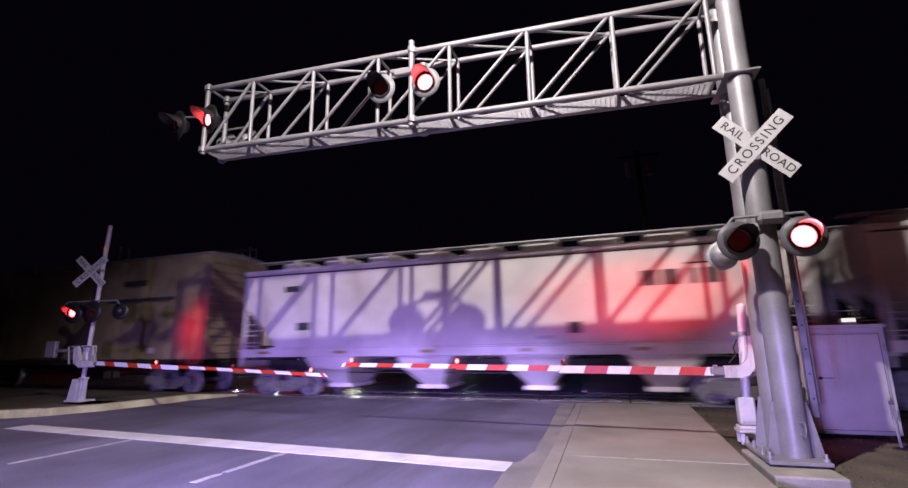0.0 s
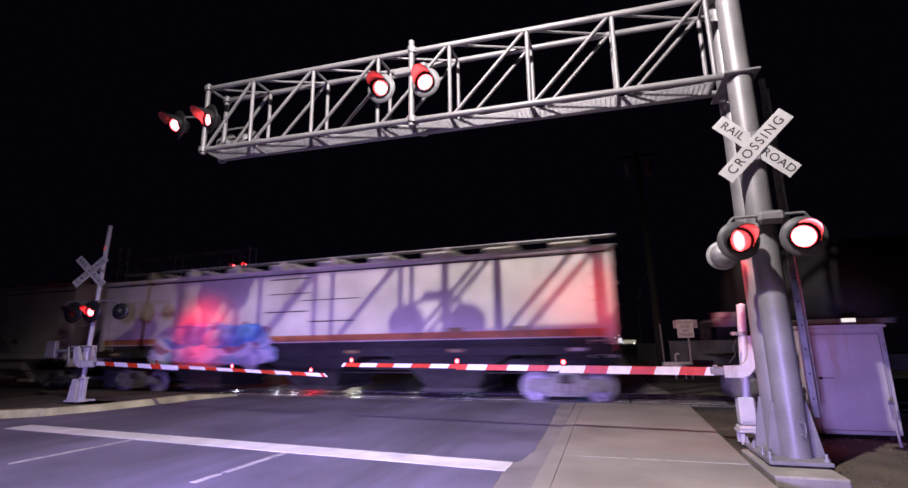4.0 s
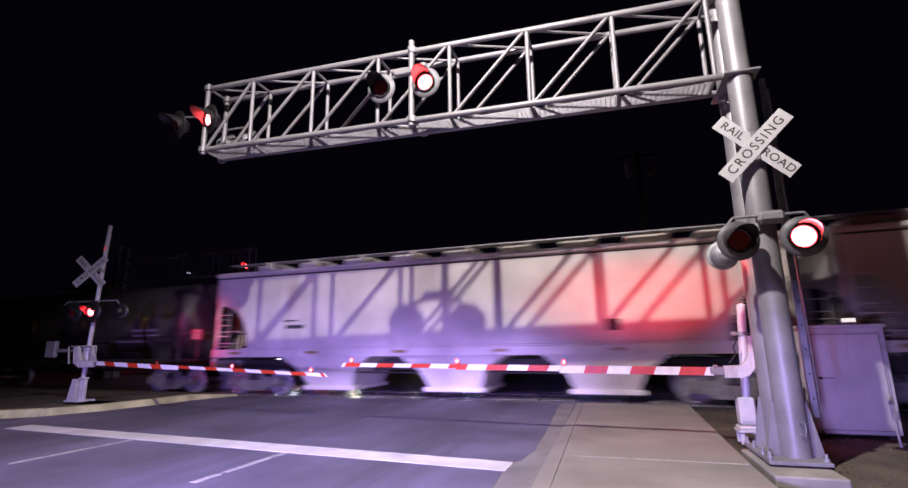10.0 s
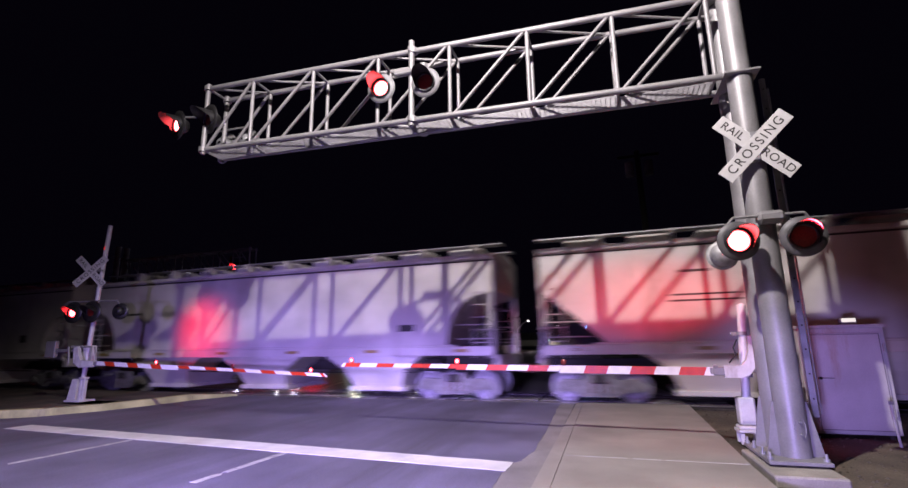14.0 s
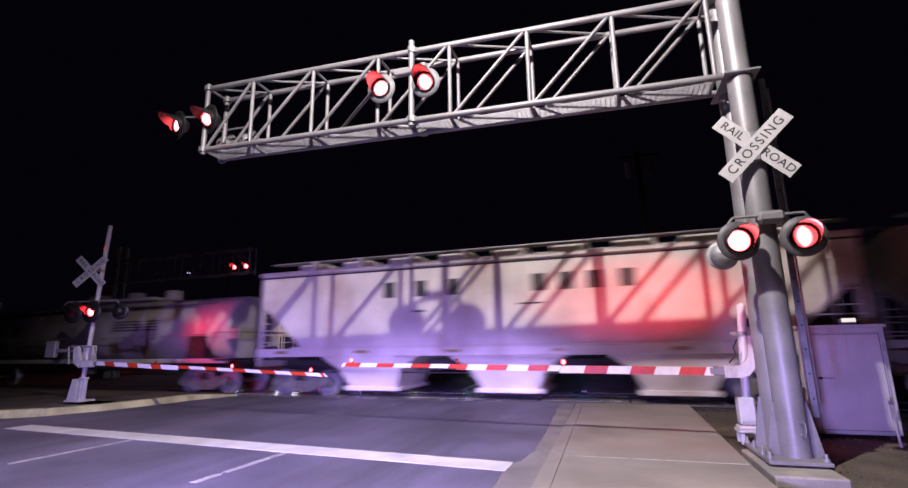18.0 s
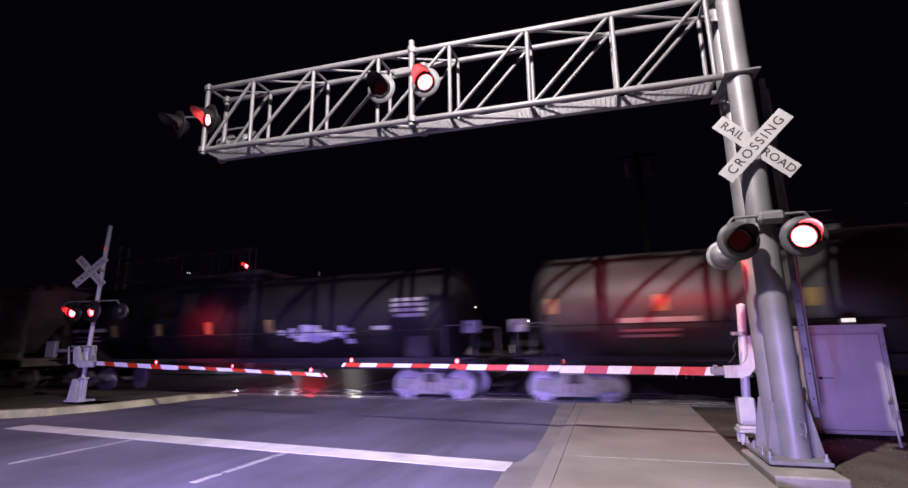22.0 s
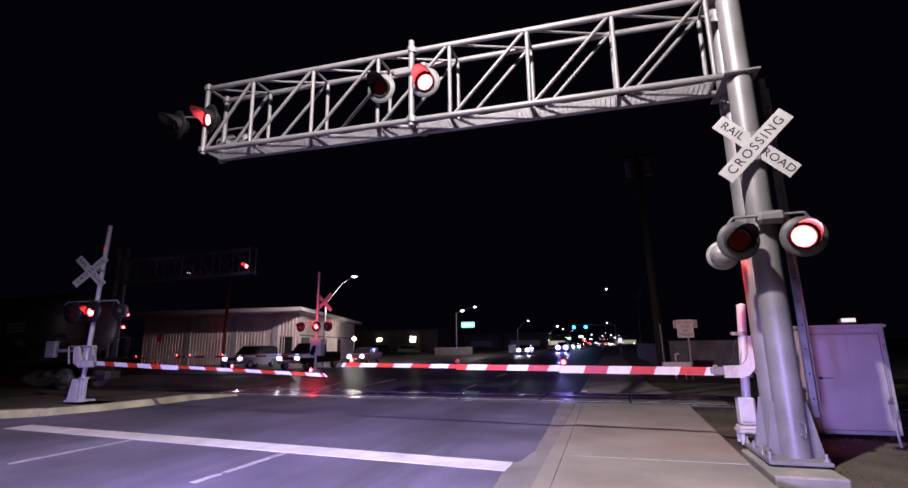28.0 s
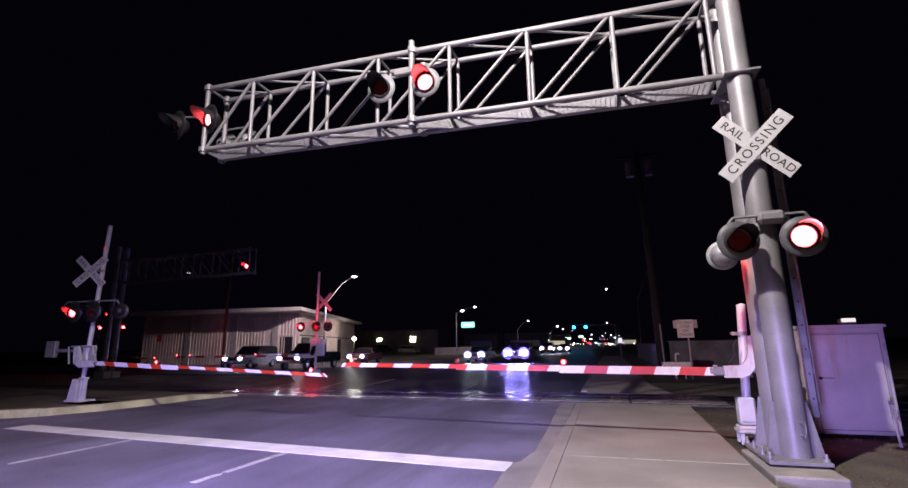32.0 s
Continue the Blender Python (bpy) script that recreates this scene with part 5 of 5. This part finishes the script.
part("roof", Shape().box((-59.5, 118, 5.3), (41, 11, 0.3)), MATS["dull_block_wall"], rear)
for x, w, z in ((-73, 0.7, 0.45), (-55.2, 1.3, 0.75), (-46.0, 1.35, 1.3)):
    part("wall_light", Shape().box((x, 112.9, 3.1), (w, 0.12, z), 0.05), glow("warm_wall_light", (1.0, 0.92, 0.62), 14.0), rear)

globe = thing("globe_lamp", "lit white globe lamp on a short post beside the building", "lamp", pose(-31.1, 56.3, -0.05))
part("post", Shape().rod((0, 0, 0), (0, 0, 2.42), 0.05, n=10), GALV_DULL, globe)
part("globe", Shape().lathe([(0.001, -0.2), (0.14, -0.14), (0.2, 0.0), (0.14, 0.14), (0.001, 0.2)], 18, pose(0, 0, 2.62) @ Matrix.Diagonal((1.3, 1, 1, 1))), glow("globe_glow", (1.0, 0.86, 0.74), 170), globe, "lit globe")
# street lamps
mat("dark_pole_steel", (0.03, 0.028, 0.03), 0.6, 0.2, 0.2)
LAMP_GLOW = glow("street_lamp_glow", (1.0, 0.95, 0.86), 30)


def street_lamp(x, y, hx, hz, power=0, tall=None, size=1.0, lean=(0, 0), cone=160):
    g = thing("street_lamp", "tall galvanised street lamp with a lit cobra head", "street lamp", pose(x, y, -0.05), "street lamps along the road")
    top = tall or hz * 0.72
    GALV_DULL = MATS["dark_pole_steel"] if size < 1 else MATS["dull_galvanised_steel"]
    part("pole", Shape().rod((0, 0, 0), (0, 0, top), 0.11, 0.08, 12), GALV_DULL, g)
    part("arm", Shape().path([(0, 0, top - 0.1), ((hx - x) * 0.55, 0, hz - (hz - top) * 0.25), (hx - x, 0, hz + 0.12)], 0.045), GALV_DULL, g)
    hd = part("lamp_head", Shape().box((hx - x, 0, hz + 0.1), (0.75, 0.34, 0.14), 0.05), GALV_DULL, g)
    part("diffuser", Shape().lathe([(0.001, -0.09), (0.13, -0.06), (0.20, 0.0)], 14, pose(hx - x, 0, hz + 0.03) @ Matrix.Diagonal((size, size, 1, 1))), LAMP_GLOW, hd, "lit lamp glass")
    if power:
        lamp("street_light", "SPOT", (hx, y, hz - 0.25), (hx + lean[0], y + lean[1], 0), power, (1.0, 0.80, 0.83), 0.1, cone, 0.5)
    return g


street_lamp(-22.7, 36.0, -20.0, 7.4, power=4900, lean=(-5, 6), cone=122)
two = street_lamp(-23.0, 75.0, -19.84, 7.5, power=900, tall=6.7)
part("second_head", Shape().box((1.0, 0, 7.0), (0.5, 0.3, 0.14), 0.04), LAMP_GLOW, two)
sg = part("street_sign", Shape().box((2.0, -0.2, 4.72), (2.15, 0.16, 0.86), 0.03), glow("lit_green_sign", (0.30, 0.95, 0.80), 1.6), two, "lit green street name sign")
part("sign_lettering_bar", Shape().box((2.0, -0.285, 4.72), (1.5, 0.006, 0.26)), glow("sign_white_bar", (0.9, 1, 1), 2.0), sg)
street_lamp(-19.2, 110.0, -16.66, 6.7, power=500)
street_lamp(-18.5, 170.0, -15.8, 7.2, power=2500)
street_lamp(-18.5, 240.0, -15.5, 7.2)
five = street_lamp(3.5, 55.0, 0.4, 7.36, tall=6.4, size=0.6)
part("guy_wire", Shape().rod((0, 0, 6.0), (1.45, 0, 9.6), 0.025, n=6), GALV_DULL, five)
street_lamp(3.6, 150.0, 0.6, 7.3)

# traffic lights at the next junction
sig = thing("traffic_signal", "traffic signal gantry with two lit green lights", "traffic signal", pose(2.6, 140, -0.05))
part("pole", Shape().rod((0, 0, 0), (0, 0, 6.6), 0.14, n=12), GALV_DULL, sig)
part("mast_arm", Shape().rod((0, 0, 6.3), (-12.0, 0, 6.6), 0.09, n=10), GALV_DULL, sig)
for x in (-11.05, -7.8):
    hd = part("signal_head", Shape().box((x, -0.1, 6.3), (0.42, 0.3, 1.25), 0.03), BLACK, sig)
    # glowing lens made wider than its head to include the glare
    part("green_lens", Shape().lathe([(0.001, -0.06), (0.28, -0.03), (0.38, 0.0)], 16, pose(x, -0.27, 5.9) @ UP.inverted()), glow("green_signal", (0.015, 0.36, 1.0), 26), hd, "lit green lens widened for its glare")
    part("red_lens", Shape().lathe([(0.001, -0.05), (0.15, 0.0)], 14, pose(x, -0.27, 6.7) @ UP.inverted()), LENS_OFF, hd)

# small lights of the town far down the road
random.seed(21)
for nm, col, st, n in (("town_lights", (1.0, 0.93, 0.8), 16, 80), ("town_red_lights", (1.0, 0.06, 0.04), 9, 20), ("town_blue_lights", (0.30, 0.36, 1.0), 10, 44)):
    s = Shape()
    for i in range(n):
        y = random.uniform(170, 420)
        x = random.uniform(-0.20, 0.06) * y - 2
        z = random.choice((0.7, 0.7, 0.8, 1.2, 2.2, 3.2, 4.5)) * random.uniform(0.8, 1.2)
        r = random.uniform(0.05, 0.17)
        s.box((x, y, z), (r * 2.2, 0.2, r * 1.3), 0.05)
    tagged(part(nm, s, glow(nm, col, st)), "distant lights of shops and traffic at night", "distant lights", kind="stuff")
shops = thing("shops", "far lit shop fronts with coloured signs along the road", "building")
for x, y, w, hh, c, st in ((-24, 150, 9, 3, (1, 0.9, 0.75), 0.008), (-38, 150, 7, 3, (0.5, 0.5, 0.9), 0.006), (-20, 200, 8, 2.6, (1, 0.85, 0.6), 0.5), (9, 260, 10, 3, (1, 0.9, 0.7), 0.3)):
    part("wall", Shape().box((x, y + 3, 2.4), (w + 4, 6, 4.9)), MATS["dull_block_wall"], shops)
    part("lit_window", Shape().box((x, y - 0.05, 1.7), (w, 0.1, hh * 0.6)), glow("lit_shop_" + str(int(y)) + str(int(w)), c, st), shops)

# loose stones round the mast and the relay case
random.seed(8)
st = Shape()
for i in range(1500):
    x, y = random.uniform(1.7, 6.5), random.uniform(4.6, 13.4)
    if abs(x - 2.17) < 0.5 and 6.3 < y < 8.5:
        continue
    r = random.uniform(0.006, 0.026) * (1.6 if random.random() < 0.06 else 1)
    v = [(x + r * random.uniform(0.7, 1.3) * a, y + r * random.uniform(0.7, 1.3) * b, -0.06 + r * c) for a, b, c in ((1, 0, 0.2), (0, 1, 0.2), (-1, 0, 0.2), (0, -1, 0.2), (0.2, 0.1, 0.9), (0, 0, -0.4))]
    st.add(v, [(0, 1, 4), (1, 2, 4), (2, 3, 4), (3, 0, 4), (1, 0, 5), (2, 1, 5), (3, 2, 5), (0, 3, 5)])
tagged(part("loose_stones", st, mat("loose_stone", (0.17, 0.14, 0.11), 0.9, 0, 0.3, 6)), "loose pale stones on dry soil", "gravel", kind="stuff")

# the verge on the far side of the tracks
pole = thing("utility_pole", "dark wooden utility pole with a steel guard", "utility pole", pose(2.9, 30, -0.06))
part("pole", Shape().rod((0, 0, 0), (-0.25, 0, 13.2), 0.24, 0.16, 14), mat("old_pole_wood", (0.02, 0.017, 0.016), 0.9, 0, 0.3, 3, 0.5), pole)
part("transformer", Shape().rod((-0.75, 0, 11.6), (-0.75, 0, 12.5), 0.26, n=16), DARK_TRUSS, pole, "grey pole transformer can")
part("transformer", Shape().rod((0.35, 0, 11.6), (0.35, 0, 12.5), 0.26, n=16), DARK_TRUSS, pole, "grey pole transformer can")
part("crossarm", Shape().box((-0.2, 0, 12.9), (2.4, 0.12, 0.14)), MATS["old_pole_wood"], pole)
part("conduit", Shape().rod((0.1, -0.26, 0), (0.05, -0.24, 2.6), 0.04, n=8), GALV_DULL, pole)
rs = thing("warning_sign", "white warning sign reading do not stop on tracks", "sign", pose(3.42, 24.0, -0.06))
part("post", Shape().box((0.1, 0.05, 1.2), (0.06, 0.05, 2.6)), GALV_DULL, rs)
plate = part("sign_plate", Shape().box((0, 0, 2.2), (0.68, 0.012, 0.80), 0.004), SIGN_WHITE, rs)
for k, txt in enumerate(("DO NOT", "STOP", "ON", "TRACKS")):
    writing("lettering", txt, 0.155, SIGN_BLACK, plate, pose(0, -0.010, 2.47 - 0.18 * k, 90, 0, 0))
part("backing_plate", Shape().box((0.02, 0.03, 2.40), (1.0, 0.012, 0.36), 0.004), GALV_DULL, rs)
cab = thing("utility_cabinet", "pale low metal utility cabinet on two legs", "equipment case", pose(2.98, 24.2, -0.06))
part("body", Shape().box((0, 0.2, 0.55), (1.25, 0.5, 0.36), 0.02), ALU, cab)
for x in (-0.12, 0.28):
    part("leg", Shape().box((x, -0.03, 0.19), (0.07, 0.06, 0.38)), SIGN_WHITE, cab)
part("vent_pipe", Shape().path([(-0.05, 0.1, 0.7), (-0.05, 0.1, 1.02), (0.0, 0.1, 1.1), (0.12, 0.1, 1.08)], 0.035), ALU, cab)
fence = thing("block_wall", "grey block wall along the verge", "wall")
part("wall_panel", Shape().box((7.2, 30.5, 0.75), (7.6, 0.2, 1.62), 0.02), mat("block_grey", (0.20, 0.19, 0.21), 0.85, 0, 0.2, 1.5, 0.3), fence)
part("wall_panel", Shape().box((3.2, 44, 0.7), (0.25, 24, 1.5), 0.02), MATS["block_grey"], fence)
part("cap", Shape().box((7.2, 30.5, 1.58), (7.7, 0.26, 0.06), 0.01), MATS["block_grey"], fence)
kiosk = thing("bus_stop_sign", "small lit white panel on a dark post", "sign", pose(1.55, 62, -0.06))
part("post", Shape().box((0, 0, 0.9), (0.3, 0.2, 1.8), 0.02), BLACK_STEEL, kiosk)
part("panel", Shape().box((0, -0.12, 1.85), (0.42, 0.06, 0.55), 0.02), glow("lit_panel", (0.85, 0.8, 1.0), 1.2), kiosk)
lowwall = thing("planter_wall", "low pale concrete wall beside the car park", "wall")
part("wall_panel", Shape().box((-24.5, 78, 0.55), (6.5, 0.4, 1.2), 0.03), CONCRETE, lowwall)
ub = thing("utility_box", "pale green utility box on the verge", "equipment case", pose(-17.2, 92, -0.06))
part("body", Shape().box((0, 0, 0.7), (1.3, 0.8, 1.5), 0.04), ALU, ub)

redpole = thing("utility_pole", "weathered wooden utility pole before the low building", "utility pole", pose(-31.2, 34.0, -0.06))
part("pole", Shape().rod((0, 0, 0), (0, 0, 9.6), 0.15, 0.12, 12), mat("brown_pole_wood", (0.10, 0.05, 0.035), 0.9, 0, 0.3, 3, 0.5), redpole)

# lit shop signs and car park lamps round the next junction
SPARK_WHITE, SPARK_GREEN, SPARK_RED = glow("lot_lamp", (0.72, 0.78, 1.0), 14), glow("shop_sign_green", (0.55, 1.0, 0.75), 4), glow("shop_sign_red", (1.0, 0.03, 0.04), 5)
for name, glass, label, spots in (
        ("lot_lamp", SPARK_WHITE, "far lit car park lamp on a dark pole", ((-38.7, 5.7, 0.45), (-36.8, 5.65, 0.4), (-30.6, 5.3, 0.45), (-29.1, 5.3, 0.45), (-26.1, 5.2, 0.4), (-5.4, 4.8, 0.35), (-1.5, 4.0, 0.35), (1.8, 4.4, 0.35), (3.2, 3.3, 0.4), (-16.5, 7.1, 0.4))),
        ("shop_sign", SPARK_GREEN, "far lit pale green shop sign on a post", ((-25.2, 3.3, 1.3), (-22.7, 2.8, 1.1), (-14.2, 3.4, 1.3), (-9.6, 4.0, 1.6), (-4.1, 1.6, 0.8))),
        ("shop_sign", SPARK_RED, "far lit red shop sign on a post", ((-32.5, 5.2, 1.6), (-8.6, 2.6, 1.0), (-6.7, 1.5, 1.0)))):
    for x, z, w in spots:
        g = thing(name, label, "lamp" if name == "lot_lamp" else "sign", pose(x, 200, -0.05))
        part("post", Shape().rod((0, 0.2, 0), (0, 0.2, z), 0.07, n=8), MATS["dark_pole_steel"], g)
        part("lamp_head" if name == "lot_lamp" else "sign_box", Shape().box((0, 0, z), (w, 0.2, w * (0.7 if name == "lot_lamp" else 0.4)), 0.04), glass, g)

# ---- vehicles
HEAD = glow("headlight", (0.80, 0.80, 1.0), 70)
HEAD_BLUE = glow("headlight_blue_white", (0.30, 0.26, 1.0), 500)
# glowing colours for rings that stand for the halo round headlights
GLARE_BLUE = glow("glare_blue", (0.15, 0.11, 1.0), 5.0)
GLARE = glow("glare_white", (0.50, 0.47, 1.0), 1.5)
GLASS = mat("car_glass", (0.015, 0.016, 0.02), 0.06, 0, 0.05)
TYRE = mat("tyre_rubber", (0.02, 0.02, 0.02), 0.85, 0, 0.1)
RIM = mat("alloy_rim", (0.5, 0.5, 0.52), 0.3, 0.8, 0.05)
tyre_me = Shape().lathe([(0.22, -0.11), (0.31, -0.115), (0.335, -0.08), (0.335, 0.08), (0.31, 0.115), (0.22, 0.11)], 24, pose(0, 0, 0, 0, 90, 0)).mesh("tyre")
rim_me = Shape().lathe([(0.001, 0.06), (0.05, 0.07), (0.10, 0.04), (0.22, 0.10), (0.225, -0.1)], 20, pose(0, 0, 0, 0, 90, 0)).mesh("rim")
tyre_me.materials.append(TYRE)
rim_me.materials.append(RIM)


def vehicle(label, category, at, colour, kind="sedan", head=None, lit=1.0):
    """A road vehicle that faces its -y."""
    paint = mat("car_paint_" + category + str(int(colour[0] * 900)), colour, 0.3, 0.0, 0.05, 4, 0.01, spec=0.06)
    v = thing("parked_car" if kind != "pickup" else "pickup_truck", label, category, at)
    L, W = {"sedan": (4.6, 1.8), "suv": (4.8, 1.9), "pickup": (5.6, 1.98)}[kind]
    h0, h1, top = {"sedan": (0.30, 0.92, 1.42), "suv": (0.38, 1.08, 1.74), "pickup": (0.48, 1.16, 1.86)}[kind]
    f, r = -L / 2, L / 2
    prof = [(f, h0 + 0.1), (f - 0.02, h1 - 0.22), (f + 0.15, h1 - 0.08), (f + 1.2, h1), (r - 0.25, h1), (r, h1 - 0.10), (r, h0 + 0.12), (r - 0.15, h0), (f + 0.15, h0)]
    part("body", Shape().prism(prof, -W / 2, W / 2, pose(0, 0, 0, 0, 0, 90)), paint, v)
    c0, c1 = {"sedan": (f + 1.25, r - 0.7), "suv": (f + 1.35, r - 0.12), "pickup": (f + 1.55, f + 3.6)}[kind]
    cab = [(c0, h1 - 0.01), (c0 + 0.75, top - 0.04), (c0 + 1.0, top), (c1 - 0.5, top), (c1 - 0.1, top - 0.12), (c1, h1 - 0.01)]
    part("cabin", Shape().prism(cab, -W / 2 + 0.14, W / 2 - 0.14, pose(0, 0, 0, 0, 0, 90)), GLASS, v, "dark tinted glass cabin")
    part("cabin_roof", Shape().prism([(c0 + 0.80, top - 0.02), (c0 + 1.0, top + 0.025), (c1 - 0.5, top + 0.025), (c1 - 0.15, top - 0.08), (c1 - 0.5, top - 0.01), (c0 + 1.0, top - 0.01)], -W / 2 + 0.13, W / 2 - 0.13, pose(0, 0, 0, 0, 0, 90)), paint, v)
    ws = [(-W / 2 + 0.22, c0 + 0.07, h1 + 0.03), (W / 2 - 0.22, c0 + 0.07, h1 + 0.03), (W / 2 - 0.28, c0 + 0.70, top - 0.10), (-W / 2 + 0.28, c0 + 0.70, top - 0.10)]
    part("windscreen", Shape().add(ws + [(x, y - 0.02, z + 0.012) for x, y, z in ws], [(0, 1, 2, 3), (4, 5, 6, 7), (0, 1, 5, 4), (1, 2, 6, 5), (2, 3, 7, 6), (3, 0, 4, 7)]), GLASS, v)
    for sgn in (-1, 1):
        sw = Shape().prism([(c0 + 0.32, h1 + 0.04), (c0 + 0.95, top - 0.12), (c1 - 0.55, top - 0.12), (c1 - 0.25, h1 + 0.04)], -0.008, 0.008, pose(sgn * (W / 2 - 0.136), 0, 0, 0, 0, 90))
        part("side_window", sw, GLASS, v)
        part("mirror", Shape().box((sgn * (W / 2 + 0.06), c0 + 0.45, h1 + 0.10), (0.2, 0.12, 0.14), 0.03), paint, v)
        hl = part("headlight", Shape().box((sgn * (W / 2 - 0.28), f - 0.005, h1 - 0.26), (0.36, 0.10, 0.16), 0.03), GLASS, v)
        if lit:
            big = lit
            # glowing ring and enlarged lens imitate the headlight's glare
            part("headlight_glare_ring", Shape().lathe([(0.10, -0.01), (0.24 * big, -0.05), (0.25 * big, -0.02)], 18, pose(sgn * (W / 2 - 0.28), f - 0.03, h1 - 0.26) @ UP.inverted()), GLARE_BLUE if head is HEAD_BLUE else GLARE, hl, "glowing ring standing for the headlight's glare")
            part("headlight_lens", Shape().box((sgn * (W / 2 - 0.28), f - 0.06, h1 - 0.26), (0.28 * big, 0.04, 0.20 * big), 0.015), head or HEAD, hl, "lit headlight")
        part("tail_light_or_glint", Shape().box((sgn * (W / 2 - 0.15), r, h1 - 0.22), (0.2, 0.06, 0.22), 0.02), mat("tail_red", (0.25, 0.01, 0.01), 0.2), v)
        for y in (f + 0.88, r - 0.95):
            wh = part("wheel", tyre_me, TYRE, v, "", pose(sgn * (W / 2 - 0.10), y, 0.335))
            part("rim", rim_me, RIM, wh, "", pose(0, 0, 0, 0, 0, 0 if sgn > 0 else 180))
    part("grille", Shape().box((0, f - 0.02, h1 - 0.30), (W - 1.1, 0.06, 0.22), 0.02), BLACK, v)
    part("bumper", Shape().box((0, f - 0.03, h0 + 0.14), (W - 0.06, 0.16, 0.24), 0.05), paint if kind != "pickup" else RIM, v)
    if kind == "pickup":
        part("bed", Shape().box((0, (c1 + r) / 2 + 0.05, h1 + 0.02), (W - 0.3, r - c1 - 0.3, 0.06), 0.01), DARK, v)
    part("plate_bar", Shape().box((0, f - 0.118, h0 + 0.16), (0.32, 0.012, 0.14), 0.003), SIGN_WHITE, v)
    return v


vehicle("silver sport utility vehicle waiting with headlights on", "car", pose(-27.7, 33.4, 0.0, 0, 0, 4), (0.17, 0.19, 0.27), "suv")
vehicle("black pickup truck waiting with headlights on", "pickup", pose(-21.3, 32.0, 0.0, 0, 0, 2), (0.004, 0.004, 0.005), "pickup")
for x, y, tx in ((-21.3, 28.9, -20.8), (-27.7, 30.6, -26.5)):
    lamp("headlight_beam", "SPOT", (x, y - 0.3, 0.85), (tx, 8.0, 0.4), 260, (0.75, 0.62, 1.0), 0.3, 60, 1.0)
vehicle("dark sedan waiting with headlights on", "car", pose(-22.3, 42.6, 0.0, 0, 0, 6), (0.10, 0.05, 0.06), "sedan")
vehicle("white car parked before the shops", "car", pose(-40, 96, 0.0, 0, 0, 70), (0.6, 0.6, 0.62), "sedan", lit=0)
vehicle("dark car parked before the shops", "car", pose(-45, 94, 0.0, 0, 0, 80), (0.05, 0.05, 0.06), "suv", lit=0)


def driving(label, x, rows, head, colour, kind):
    # oncoming headlights drawn oversize to carry their glare
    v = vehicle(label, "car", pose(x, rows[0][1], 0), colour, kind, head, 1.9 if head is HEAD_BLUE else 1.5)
    TRAFFIC.append((v, [(t, pose(x + (y - 45) * -0.004, y, 0)) for t, y in rows]))


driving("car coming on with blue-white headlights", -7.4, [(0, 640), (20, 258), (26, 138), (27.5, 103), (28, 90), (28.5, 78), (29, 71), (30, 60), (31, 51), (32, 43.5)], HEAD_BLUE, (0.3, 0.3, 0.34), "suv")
driving("car coming on in the kerb lane with headlights on", -11.3, [(0, 330), (20, 140), (26, 88), (27.5, 75), (28, 71.5), (29, 64.5), (30, 58.5), (31, 52), (32, 44.5)], HEAD, (0.2, 0.2, 0.2), "sedan")
driving("car far down the road with headlights on", -7.0, [(0, 520), (20, 230), (28, 127), (29, 120), (30, 109), (31, 99), (32, 88.5)], HEAD, (0.1, 0.1, 0.12), "sedan")
driving("car following with headlights on", -9.0, [(0, 560), (20, 270), (28, 138), (29, 122), (30, 105), (31, 92), (32, 80)], HEAD, (0.25, 0.05, 0.05), "suv")


def motions():
    """The train rolls off to the left, its wheels turn, and the signal discs turn their lit faces out and away in turn."""
    for car, c in CARS:
        walk(car, [(t, pose(*track(c - DIST(t)), 0, 0, TURN)) for t in range(0, 33, 2)])
    first = {}
    for w, dx in WHEELS:
        if dx not in first:
            walk(w, [(k / FPS, pose(dx, 0, WR, 0, -math.degrees(DIST(k / FPS) / WR) % 360, 0)) for k in range(0, 32 * FPS + 1)])
            first[dx] = w.animation_data
        else:
            w.rotation_mode = "QUATERNION"
            keys = w.animation_data_create()
            keys.action = first[dx].action
            keys.action_slot = first[dx].action_slot
    for lens, begin, half, lit in FLASH:
        rest = lens.matrix_basis.copy()
        n = math.floor((0 - begin) / half)
        on = (n % 2 == 1) == lit
        turn = 0 if on else 180
        rows = [(0, rest @ pose(0, 0, 0, 0, 0, turn))]
        while begin + (n + 1) * half < 31.85:
            n += 1
            on = not on
            late = 0.07 if begin == MAST_BEAT[0] and n % 2 == 0 else 0.0
            f = max(1, round((begin + n * half + late + (-0.08 if on else 0.0)) * FPS))   # a lamp comes on a little before its twin goes out
            for k in range(4):
                rows.append(((f + k) / FPS, rest @ pose(0, 0, 0, 0, 0, turn + 60 * k)))
            turn += 180
        rows.append((32, rest @ pose(0, 0, 0, 0, 0, turn)))
        walk(lens, rows)
    for car, rows in TRAFFIC:
        walk(car, rows)


motions()
